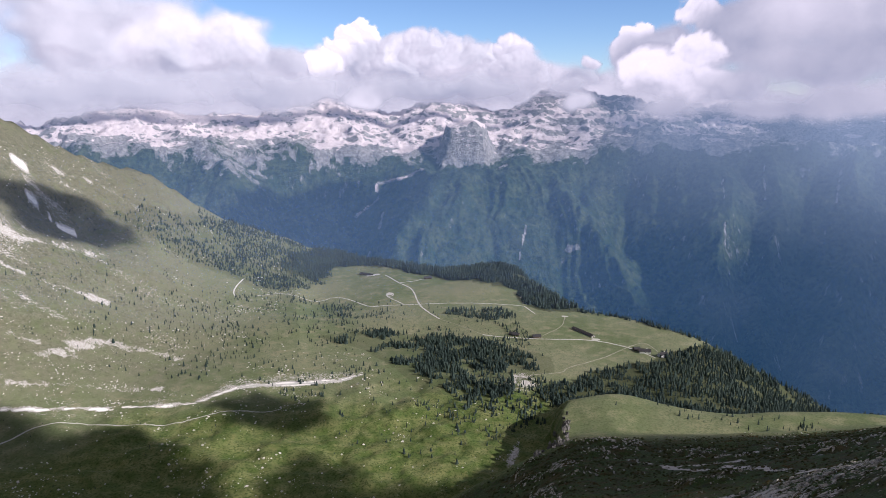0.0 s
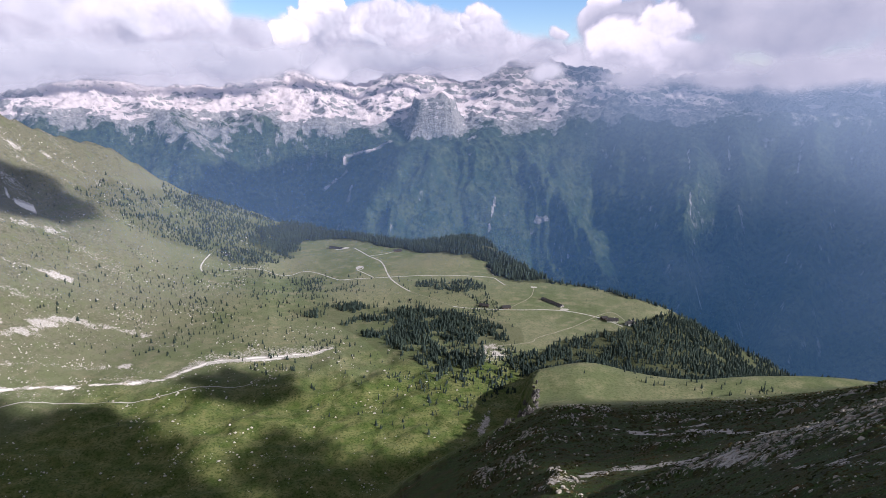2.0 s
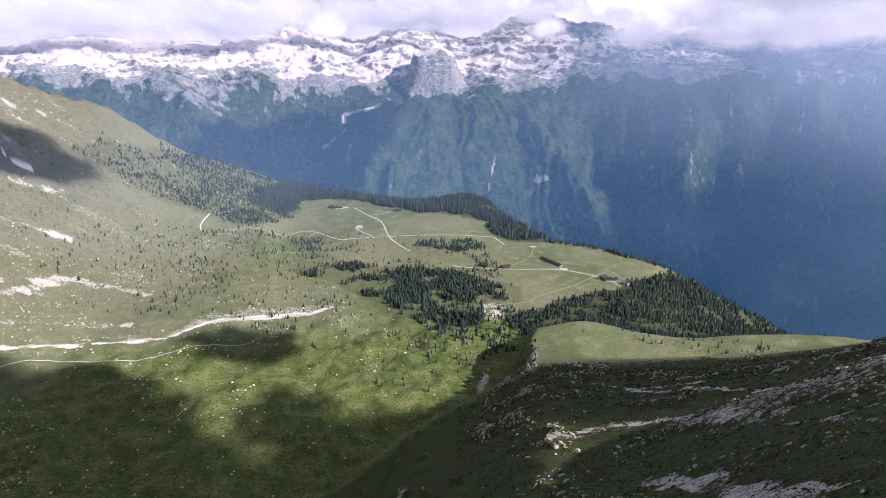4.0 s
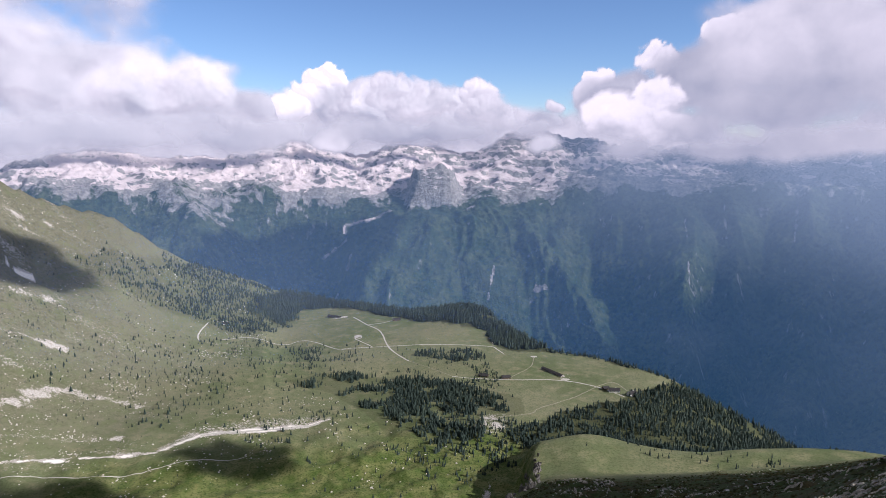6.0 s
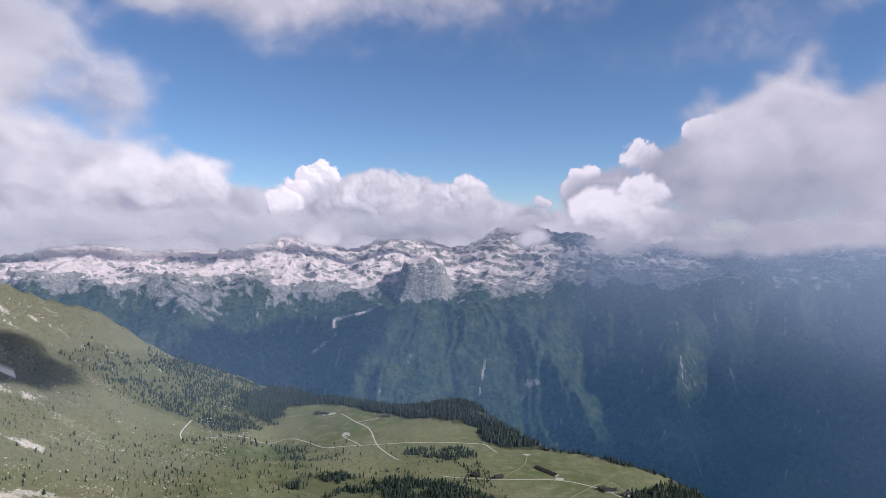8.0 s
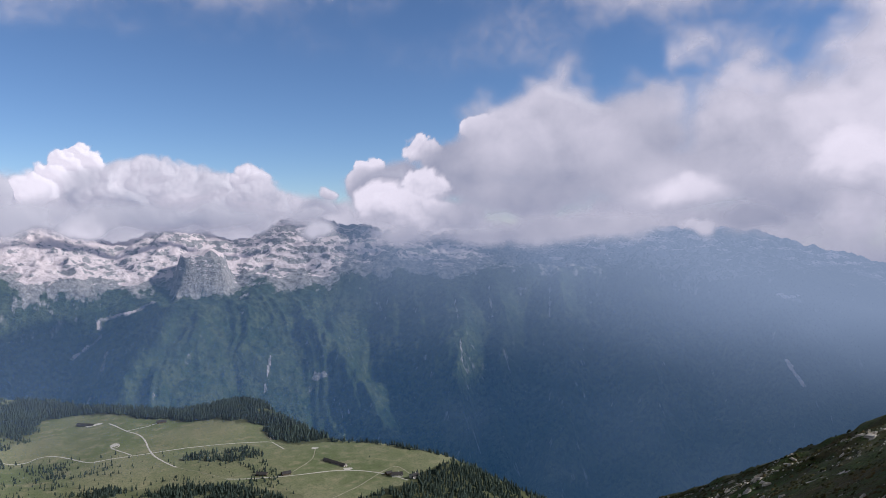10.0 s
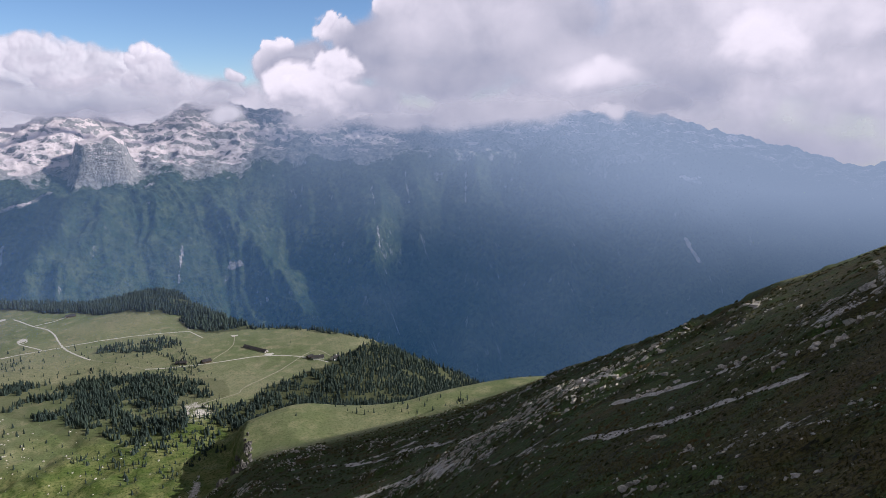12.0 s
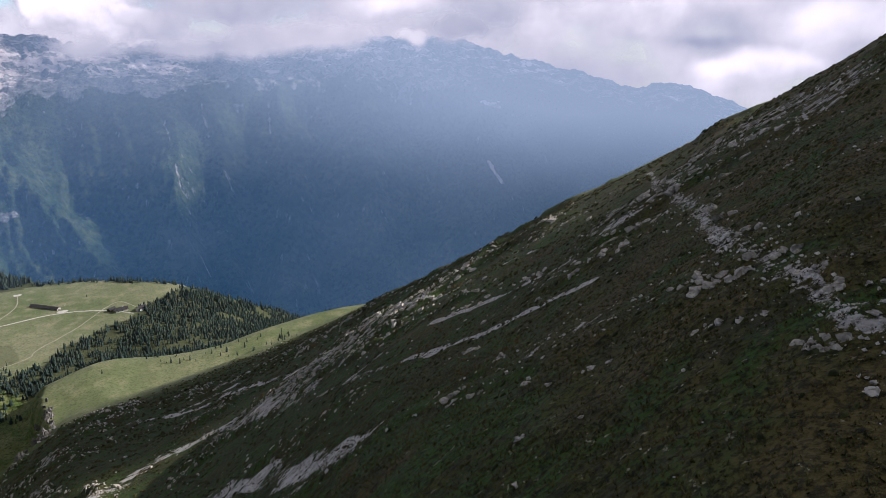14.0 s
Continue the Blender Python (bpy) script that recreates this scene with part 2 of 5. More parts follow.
def ground_material():
    n = Nodes("alpine_ground")
    broad, mid, fine, grain = n.noise(0.006, 5), n.noise(0.05, 5), n.noise(0.4, 5), n.noise(2.6, 4, 0.65)
    green = n.mix(n.between(broad, 0.35, 0.65), (0.108, 0.132, 0.058), (0.186, 0.186, 0.106))
    green = n.mix(n.between(mid, 0.45, 0.72), green, (0.220, 0.206, 0.122))
    green = n.mix(n.between(fine, 0.42, 0.7, 0.0, 0.55), green, (0.066, 0.085, 0.038))
    green = n.mix(n.between(n.noise(0.15, 5, 0.75), 0.5, 0.68, 0.0, 0.6), green, (0.080, 0.090, 0.050))
    # heath turf, kept extra dark: part of the slope's shade is in the colour
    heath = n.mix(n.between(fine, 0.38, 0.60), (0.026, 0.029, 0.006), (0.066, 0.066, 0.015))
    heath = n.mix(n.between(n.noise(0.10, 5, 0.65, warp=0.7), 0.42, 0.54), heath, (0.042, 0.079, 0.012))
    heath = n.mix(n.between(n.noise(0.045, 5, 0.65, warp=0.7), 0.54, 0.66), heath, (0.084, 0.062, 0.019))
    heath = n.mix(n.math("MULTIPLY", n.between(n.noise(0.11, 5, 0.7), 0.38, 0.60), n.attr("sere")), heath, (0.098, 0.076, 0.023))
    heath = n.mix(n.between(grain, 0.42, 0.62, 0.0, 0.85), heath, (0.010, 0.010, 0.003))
    heath = n.mix(n.between(n.noise(1.3, 5, 0.75), 0.55, 0.70, 0.0, 0.7), heath, (0.150, 0.126, 0.043))
    # the farther green is greyed to paint in haze; nearer turf keeps full colour
    unhazed_turf = n.mix(n.between(mid, 0.40, 0.62), (0.080, 0.110, 0.026), (0.162, 0.170, 0.062))
    unhazed_turf = n.mix(n.between(fine, 0.42, 0.66, 0.0, 0.8), unhazed_turf, (0.028, 0.054, 0.008))
    unhazed_turf = n.mix(n.between(n.noise(0.15, 5, 0.75), 0.52, 0.70, 0.0, 0.8), unhazed_turf, (0.165, 0.158, 0.058))
    green = n.mix(n.attr("unhazed_turf"), green, unhazed_turf)
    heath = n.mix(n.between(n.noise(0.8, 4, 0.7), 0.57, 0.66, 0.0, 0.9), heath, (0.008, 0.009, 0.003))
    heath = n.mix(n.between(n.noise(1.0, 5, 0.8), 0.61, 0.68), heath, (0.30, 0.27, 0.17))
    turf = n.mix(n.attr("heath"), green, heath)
    dry = n.mix(n.between(fine, 0.4, 0.65), (0.112, 0.110, 0.070), (0.184, 0.170, 0.118))
    dry = n.mix(n.between(n.noise(0.13, 5, 0.75), 0.50, 0.62, 0.0, 0.8), dry, (0.070, 0.080, 0.048))
    dry = n.mix(n.between(n.noise(0.33, 5, 0.75), 0.62, 0.72, 0.0, 0.8), dry, (0.40, 0.375, 0.335))
    turf = n.mix(n.math("MULTIPLY", n.attr("dry"), n.between(mid, 0.32, 0.6, 0.35, 1.0)), turf, dry)
    wood = n.mix(n.between(fine, 0.4, 0.7), (0.035, 0.042, 0.018), (0.075, 0.080, 0.035))
    turf = n.mix(n.attr("wood"), turf, wood)
    stone = n.mix(n.between(fine, 0.3, 0.7), (0.34, 0.31, 0.275), (0.60, 0.56, 0.505))
    stone = n.mix(n.between(grain, 0.46, 0.7, 0.0, 0.75), stone, (0.15, 0.135, 0.11))
    spread = n.math("ADD", n.attr("bare"), n.math("MULTIPLY", n.math("SUBTRACT", n.noise(0.22, 6, 0.7), 0.5), 1.2))
    spread = n.math("ADD", spread, n.math("MULTIPLY", n.math("SUBTRACT", n.noise(1.5, 5, 0.7), 0.5), 1.0))
    spread = n.math("ADD", spread, n.math("MULTIPLY", n.math("SUBTRACT", n.noise(0.55, 4, 0.7), 0.5), 0.9))
    stone = n.mix(n.between(n.attr("bare"), 0.95, 1.15), stone, (0.76, 0.72, 0.66))
    color = n.mix(n.between(spread, 0.46, 0.60), turf, stone)
    n.bump(n.math("ADD", fine, n.math("MULTIPLY", grain, 0.5)), 0.8, 0.5)
    return n.finish(color, n.between(fine, 0.3, 0.7, 0.8, 0.98), spec=0.15)


def range_material():
    """The far mountain range: woods, rock and snow, with miles of summer haze painted over them as a glow."""
    n = Nodes("far_range")
    mid, fine, speck = n.noise(0.012, 6, 0.6), n.noise(0.05, 5, 0.7), n.noise(0.11, 3, 0.7)
    wood = n.mix(n.between(mid, 0.36, 0.66), (0.044, 0.074, 0.034), (0.104, 0.126, 0.060))
    wood = n.mix(n.between(fine, 0.44, 0.62, 0.0, 0.85), wood, (0.015, 0.028, 0.015))
    wood = n.mix(n.between(n.noise(0.07, 4, 0.75, stretch=(1, 1, 0.3)), 0.56, 0.68, 0.0, 0.6), wood, (0.120, 0.136, 0.090))
    rock = n.mix(n.between(fine, 0.35, 0.65), (0.25, 0.24, 0.24), (0.50, 0.465, 0.445))
    streak = n.noise(0.018, 7, 0.7, stretch=(1.0, 1.0, 0.3))
    rocky = n.between(n.math("ADD", n.attr("rock"), n.math("MULTIPLY", n.math("SUBTRACT", streak, 0.5), 2.0)), 0.40, 0.66)
    color = n.mix(rocky, wood, rock)
    drift = n.math("ADD", n.math("MULTIPLY", n.noise(0.010, 7, 0.66, stretch=(1, 1, 4.0), warp=0.3), 0.65), n.math("MULTIPLY", n.noise(0.05, 5, 0.7, stretch=(1, 1, 3.2), warp=0.2), 0.35))
    snowy = n.between(n.math("ADD", n.attr("snow"), n.math("MULTIPLY", n.math("SUBTRACT", drift, 0.5), 3.0)), 0.40, 0.60)
    color = n.mix(snowy, color, (1.0, 0.85, 0.83))
    n.bump(n.math("ADD", mid, n.math("MULTIPLY", n.math("ADD", fine, speck), 0.6)), 1.0, 22.0)
    n.finish(color, 0.9, spec=0.1)
    # haze put on as the surface's own blue emission, paler where more of it lies between
    haze_glow = n.t.nodes.new("ShaderNodeEmission")
    n.put(haze_glow.inputs[0], n.mix(n.attr("haze_glow"), (0.026, 0.096, 0.200), (0.390, 0.475, 0.640)))
    haze_glow.inputs[1].default_value = 0.81
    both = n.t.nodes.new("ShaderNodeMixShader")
    n.put(both.inputs[0], n.math("SUBTRACT", n.between(n.attr("haze_glow"), 0.0, 1.0, 0.42, 0.70), n.attr("clear")))
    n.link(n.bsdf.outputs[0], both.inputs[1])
    n.link(haze_glow.outputs[0], both.inputs[2])
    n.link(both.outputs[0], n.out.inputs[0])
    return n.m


def cloud_material(name="cloud_vapour", glow=0.40):
    n = Nodes(name)
    n.t.nodes.remove(n.bsdf)
    wisp = n.math("MULTIPLY", n.math("SUBTRACT", n.noise(0.006, 6, 0.6, warp=0.4), 0.5), 0.7)
    rim = n.math("MULTIPLY", n.between(n.attr("cover"), 0.0, 0.3), n.between(n.attr("cover"), 0.5, 1.0, 1.0, 0.0))
    cover = n.between(n.math("ADD", n.attr("cover"), n.math("MULTIPLY", wisp, rim)), 0.02, 0.95)
    body = n.t.nodes.new("ShaderNodeBsdfDiffuse")
    body.inputs[0].default_value = (0.93, 0.92, 0.92, 1)
    # the cloud's lit and shaded tones are put into this emission
    inner = n.t.nodes.new("ShaderNodeEmission")
    bright = n.math("ADD", n.attr("bright"), n.math("MULTIPLY", n.math("SUBTRACT", n.noise(0.0022, 5, 0.55, warp=0.3), 0.5), 0.35))
    low = n.mix(n.between(bright, 0.08, 0.56), (0.325, 0.335, 0.44), (0.625, 0.585, 0.65))
    n.put(inner.inputs[0], n.mix(n.between(bright, 0.4, 1.0), low, (1.16, 1.03, 1.06)))
    inner.inputs[1].default_value = glow
    white = n.t.nodes.new("ShaderNodeMixShader")
    white.inputs[0].default_value = 0.86
    clear = n.t.nodes.new("ShaderNodeBsdfTransparent")
    whole = n.t.nodes.new("ShaderNodeMixShader")
    n.link(body.outputs[0], white.inputs[1])
    n.link(inner.outputs[0], white.inputs[2])
    n.put(whole.inputs[0], cover)
    n.link(clear.outputs[0], whole.inputs[1])
    n.link(white.outputs[0], whole.inputs[2])
    n.link(whole.outputs[0], n.out.inputs[0])
    return n.m


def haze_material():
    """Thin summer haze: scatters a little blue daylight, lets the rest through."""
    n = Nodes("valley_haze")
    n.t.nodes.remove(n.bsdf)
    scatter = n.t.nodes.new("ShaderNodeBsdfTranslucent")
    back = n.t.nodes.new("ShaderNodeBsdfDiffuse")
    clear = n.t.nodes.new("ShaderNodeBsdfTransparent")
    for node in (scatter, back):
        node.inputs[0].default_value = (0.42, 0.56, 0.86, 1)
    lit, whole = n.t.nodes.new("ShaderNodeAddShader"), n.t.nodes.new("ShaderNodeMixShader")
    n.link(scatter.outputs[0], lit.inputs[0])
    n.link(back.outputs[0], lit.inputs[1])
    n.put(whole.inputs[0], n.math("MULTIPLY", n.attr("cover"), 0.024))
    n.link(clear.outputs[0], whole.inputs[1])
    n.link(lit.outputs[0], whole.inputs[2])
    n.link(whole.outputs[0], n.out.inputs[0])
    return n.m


def plain(name, low, high, scale, rough=0.85, metal=0.0, bump=0.0, reach=0.05):
    n = Nodes(name)
    a = n.noise(scale, 5, 0.6)
    b = n.noise(scale * 0.13, 4, 0.6)
    color = n.mix(n.between(n.math("ADD", n.math("MULTIPLY", a, 0.6), n.math("MULTIPLY", b, 0.4)), 0.34, 0.66), low, high)
    if bump:
        n.bump(a, bump, reach)
    return n.finish(color, rough, metal)


def needle_material():
    n = Nodes("spruce_needles")
    isle = n.geo.outputs["Random Per Island"]
    a = n.noise(0.9, 4, 0.65)
    color = n.mix(isle, (0.018, 0.031, 0.028), (0.042, 0.058, 0.048))
    color = n.mix(n.between(a, 0.4, 0.7), color, (0.020, 0.034, 0.027))
    color = n.mix(n.between(n.noise(0.012, 3), 0.4, 0.65, 0.0, 0.4), color, (0.052, 0.072, 0.050))
    return n.finish(color, 0.85, spec=0.15)


GROUND, RANGE, VAPOUR, NEEDLES = ground_material(), range_material(), cloud_material(), needle_material()
BANK_VAPOUR = cloud_material("bank_vapour", 0.80)
BARK = plain("bark", (0.06, 0.045, 0.035), (0.13, 0.10, 0.08), 6.0, 0.95)
LIMESTONE = plain("limestone", (0.24, 0.215, 0.18), (0.60, 0.54, 0.46), 2.2, 0.92, bump=0.8, reach=0.12)
GRAVEL = plain("pale_gravel", (0.36, 0.34, 0.30), (0.52, 0.49, 0.44), 0.8, 0.95, bump=0.5)
PLASTER = plain("weathered_plaster", (0.55, 0.53, 0.49), (0.72, 0.70, 0.66), 0.6, 0.9)
ROOFING = plain("brown_metal_roof", (0.026, 0.024, 0.025), (0.048, 0.044, 0.043), 0.5, 0.75)
TIMBER = plain("dark_boards", (0.07, 0.05, 0.035), (0.13, 0.10, 0.07), 2.0, 0.9)


# ---- ground ----
def inside(az, d, polygon):
    """Which of the places lie in a polygon of (bearing, distance) corners."""
    hit = np.zeros(np.shape(az), bool)
    for (a1, d1), (a2, d2) in zip(polygon, polygon[1:] + polygon[:1]):
        if d1 == d2:
            continue
        across = (d1 > d) != (d2 > d)
        hit ^= across & (az < (a2 - a1) * (d - d1) / (d2 - d1) + a1)
    return hit


def near_line(x, y, line):
    """Distance in plan from a broken line of (bearing, distance) points."""
    best = np.full(np.shape(x), 1e9)
    pts = [spot(*p) for p in line]
    for (x1, y1), (x2, y2) in zip(pts, pts[1:]):
        vx, vy = x2 - x1, y2 - y1
        s = np.clip(((x - x1) * vx + (y - y1) * vy) / (vx * vx + vy * vy), 0, 1)
        best = np.minimum(best, np.hypot(x - x1 - s * vx, y - y1 - s * vy))
    return best


CLUMP = [(-11, 1075), (-8.1, 1090), (-4.2, 1078), (2.3, 1040), (5.8, 1000), (9.4, 965), (9.9, 910), (5.8, 846), (3.3, 808), (-2.2, 838), (-4.2, 918), (-7.1, 993)]
GROVE = [(0.3, 1186), (5.9, 1184), (6.6, 1128), (3.2, 1120), (0.2, 1160)]
THICKET = [(-11.4, 1225), (-9, 1279), (-4.1, 1175), (-7.1, 1152)]
FLANK = [(8.6, 832), (13.6, 930), (17.7, 975), (20.4, 1045), (22.0, 1106), (26, 1130), (30.5, 1190), (36, 1200), (36, 880), (28, 830), (22, 785), (12.3, 770)]
BAND = [(-15, 1560), (-13, 1480), (-11.3, 1450), (-10.0, 1500), (-9.4, 1560), (-6.9, 1554), (-1.2, 1405), (3.7, 1323), (6.9, 1292), (7.3, 1195), (9.5, 1190),
        (12, 1190), (12.2, 1240), (8.5, 1370), (5.6, 1490), (-1.2, 1530), (-6.9, 1690), (-10.7, 1840), (-12, 1700), (-14, 1500)]
SLOPE_WOOD = [(-26, 1480), (-23, 1420), (-19, 1390), (-16.4, 1365), (-14.5, 1340), (-11.5, 1380), (-9.5, 1500), (-9.5, 1720), (-12, 1800), (-15, 1790), (-18, 1740), (-21, 1620)]
WASH = [(-36, 910), (-32.8, 900), (-27.4, 887), (-23.7, 867), (-21.5, 863), (-19.7, 875), (-17.8, 888), (-14.0, 886), (-9.2, 881), (-7.2, 894)]
FOOTPATH = [(-36, 845), (-34.9, 851), (-32.2, 866), (-29.9, 866), (-27.6, 839), (-23.4, 815), (-19.8, 814), (-16.5, 808), (-14.2, 815)]

bearings = np.concatenate([np.arange(-40, 82, 0.148), np.arange(82, 320, 2.5)])
reaches = np.concatenate([[0.02, 1.5, 3, 6, 9, 12, 15], 18 * 1.0112 ** np.arange(307), np.geomspace(552, 1300, 200), np.geomspace(1314, 2600, 66), [2800, 3200, 3900, 4900]])
sheet, gx, gy, gz = polar_sheet("ground", bearings, reaches, height, closed=True)
gd, ga = np.hypot(gx, gy), np.degrees(np.arctan2(gx, gy))
on_hill = (1 - step(0.0, 20.0, gd - LIP_D(ga))) * 1.0
bare = 0.34 * fbm(gx / 130, gy / 130, 4, 51) * (1 - on_hill)
wash = near_line(gx, gy, WASH) + 4.5 * fbm(gx / 15, gy / 15, 4, 52)
wide = np.interp(ga, [-36, -24, -21, -17, -9, -7], [2, 2, 4, 17, 15, 6])
bare = np.maximum(bare, 1.5 - 1.5 * step(0.2, 1.6 + 0.52 * wide, wash))
bare = np.maximum(bare, 0.47 - 0.47 * step(wide * 0.5, wide * 2.4, near_line(gx, gy, [(a, r + 0.9 * w) for (a, r), w in zip(WASH, np.interp([a for a, r in WASH], [-36, -24, -21, -17, -9, -7], [2.5, 2.5, 4, 15, 13, 5]))]) + 5 * fbm(gx / 14, gy / 14, 4, 53)))
scree = step(-12, -22, ga) * step(760, 900, gd) * (1 - step(1350, 1600, gd))
bare = bare + scree * (0.38 * fbm(gx / 90, gy / 26, 5, 55) + 0.13)
for line, wide in (([(-36, 1262), (-32.9, 1275), (-29, 1292), (-26.6, 1311)], 9), ([(-36, 1170), (-33.4, 1145), (-31.6, 1122), (-30.0, 1098)], 8), ([(-36, 1215), (-33.2, 1195), (-30, 1182), (-27, 1174)], 6),
                   ([(-31.5, 1012), (-27.6, 1060), (-24.5, 1045), (-22.5, 1020)], 14), ([(-35, 1060), (-32, 1040), (-29.5, 1005)], 8), ([(-29.3, 1537), (-26.1, 1563), (-24, 1530)], 10), ([(-34, 955), (-29, 940), (-24, 925)], 7)):
    bare = bare + 0.42 * (1 - step(wide * 0.1, wide * 1.3, near_line(gx, gy, line) + wide * 1.3 * fbm(gx / 11, gy / 11, 4, 59)))
# old snow lying in two gullies
for line in ([(-34, 1500), (-32.3, 1500), (-31.6, 1488), (-30.8, 1497)], [(-31.3, 1428), (-30.4, 1424), (-29.6, 1400), (-28.6, 1398)]):
    bare = np.maximum(bare, 1.7 - 1.7 * step(0.8, 4.2, near_line(gx, gy, line) + 3 * fbm(gx / 12, gy / 12, 3, 60)))
crags = step(60, 200, gz) * step(-14, -22, ga) * step(700, 850, gd)
bare = bare + crags * (0.42 * fbm(gx / 40, gy / 22, 4, 58) + 0.16)
ruins = np.exp(-((ga - 6.8) / 2.2) ** 2 - ((gd - 868) / 42) ** 2)
bare = np.maximum(bare, ruins * (0.62 + 0.6 * fbm(gx / 14, gy / 14, 3, 57)))
bare = np.maximum(bare, 0.62 * np.exp(-((ga - 7.0) / 0.28) ** 2 - ((gd - 1238) / 40) ** 2))
# pale scree below the cliff of the knoll
bare = np.maximum(bare, np.exp(-((ga - 6.4 - (gd - 668) / 70) / 0.55) ** 2 - ((gd - 668) / 34) ** 2) * (0.75 + 0.5 * fbm(gx / 9, gy / 9, 3, 56)))
# rock beds and bare strips of the near mountainside
beds = strata(gx, gy)
crumbs = fbm(gx / 5, gy / 9, 4, 63)
bare = np.maximum(bare, on_hill * step(30, 60, gd) * (0.28 * step(0.10, 0.45, beds) * np.interp(gd / LIP_D(ga), [0.6, 0.85], [1, 0.3]) + 0.30 * step(-0.1, 0.5, crumbs) * step(-0.3, 0.2, beds)))
for line, wide in (([(12, 270), (14.0, 284), (18.9, 311), (23.6, 298), (28.1, 234), (31.8, 206)], 9.0), ([(23.3, 463), (27.2, 517), (31.7, 543)], 6.0), ([(18.2, 441), (21.5, 447), (26.0, 432)], 5.0), ([(32.3, 173), (35.3, 153), (38.1, 152)], 2.6), ([(22.1, 169), (28.8, 108), (35.2, 76)], 4.4), ([(32.3, 173), (39.7, 126), (47.4, 98), (52.8, 90), (57.1, 87)], 1.9),
                   ([(36.0, 51), (39.4, 48)], 1.3), ([(24, 420), (30, 330), (36, 250)], 4.8), ([(17, 480), (24, 400)], 5.6), ([(43, 150), (50, 125), (55, 118)], 1.6), ([(40, 230), (46, 190), (52, 170)], 2.6)):
    off = near_line(gx, gy, line) + wide * 1.2 * fbm(gx / 8, gy / 8, 4, 68)
    bare = np.maximum(bare, on_hill * (0.92 - 0.92 * step(wide * 0.2, wide * 1.0, off)) * (0.5 + 0.55 * step(-0.3, 0.15, fbm(gx / 13, gy / 17, 3, 66))))
# stony footpath climbing round the mountainside
off = near_line(gx, gy, [(60.9, 206), (61.5, 161), (64.7, 94), (68, 59), (72.2, 46), (75.6, 38), (79.1, 35), (86, 33)]) + 0.9 * fbm(gx / 4, gy / 4, 4, 69)
bare = np.maximum(bare, on_hill * (0.50 - 0.50 * step(0.3, 1.3, off)))
bare = bare - 0.5 * step(0.9, 0.97, gd / LIP_D(ga)) * (1 - step(1.0, 1.04, gd / LIP_D(ga))) * step(6, 9, ga) * (ga < 40)
paint(sheet, "bare", bare)
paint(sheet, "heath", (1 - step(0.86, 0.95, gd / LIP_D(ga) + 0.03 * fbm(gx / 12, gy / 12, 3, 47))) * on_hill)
paint(sheet, "sere", step(42, 68, ga + 8 * fbm(gx / 25, gy / 25, 3, 49)))
# full green close by, giving way with distance to the haze-greyed green
paint(sheet, "unhazed_turf", np.clip((1 - step(760, 930, gd + 60 * fbm(gx / 90, gy / 90, 3, 48))) * (1 - 0.65 * step(9, 12, ga)), 0, 1))
paint(sheet, "dry", step(650, 800, gd) * (0.8 * step(40, 230, gz) * step(-12, -20, ga) + 0.75 * step(-13, -24, ga) * step(860, 1000, gd)))
edge = 12 * fbm(gx / 30, gy / 30, 2, 71)
woods = np.zeros(gx.shape)
for area in (CLUMP, FLANK, BAND, SLOPE_WOOD):
    woods = np.maximum(woods, inside(ga, gd + edge, area) * (0.9 if area in (FLANK, BAND) else 0.35))
woods = np.maximum(woods, step(10, 60, gd - BRINK(ga)) * (gd < 2700))
paint(sheet, "wood", woods)
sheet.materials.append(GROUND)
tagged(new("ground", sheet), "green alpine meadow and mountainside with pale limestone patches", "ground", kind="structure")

# ---- far range ----
CREST = curve_of([(-50, -1.0), (-38, -1.2), (-29.3, -1.9), (-26.4, -1.1), (-18.8, -1.2), (-14.7, -1.0), (-11.2, -0.1), (-7.6, -0.6), (-4.0, -1.4), (-0.3, 0.1),
                  (3.0, -0.9), (6.2, -0.6), (8.1, 0.4), (9.5, 0.3), (11.0, 0.6), (12.4, 0.1), (14.5, -0.2), (18, -0.8), (24, -0.8), (31.8, -1.0), (36.4, -0.4), (41.9, -0.4),
                  (47.2, -1.1), (51.6, -2.3), (55.7, -3.2), (59.6, -4.0), (62.2, -3.7), (64.7, -4.3), (68, -5.6), (75, -6.5), (95, -7)])
SNOWLINE = curve_of([(-50, -3.6), (-28.4, -3.7), (-14.8, -3.9), (-5.9, -4.4), (1.6, -4.8), (6, -4.6), (10.5, -4.2), (17.2, -3.7), (29.6, -3.8), (40, -3.4), (60, -5.5), (95, -7.5)])


# spurs of the wall: bearing at the brow and at the foot, half widths of the western and eastern flank, how far they stand out
SPURS = [(2.4, -6.0, 8.0, 15.0, 620), (7.5, 17.5, 5.0, 3.6, 330), (21.9, 23.4, 6.5, 2.2, 420), (25.4, 26.4, 2.6, 2.0, 230), (30.4, 31.4, 3.6, 2.6, 300), (37.0, 40.0, 5.0, 4.0, 300),
         (46.0, 50.0, 6.0, 5.0, 280), (56.0, 60.0, 6.0, 6.0, 240), (-17.5, -15.0, 6.0, 4.0, 420), (-26.0, -27.0, 6.0, 5.0, 320), (-36.0, -36.0, 6.0, 6.0, 260), (12.0, 12.5, 2.2, 2.4, 170), (-0.5, -9.5, 2.0, 3.5, 280)]


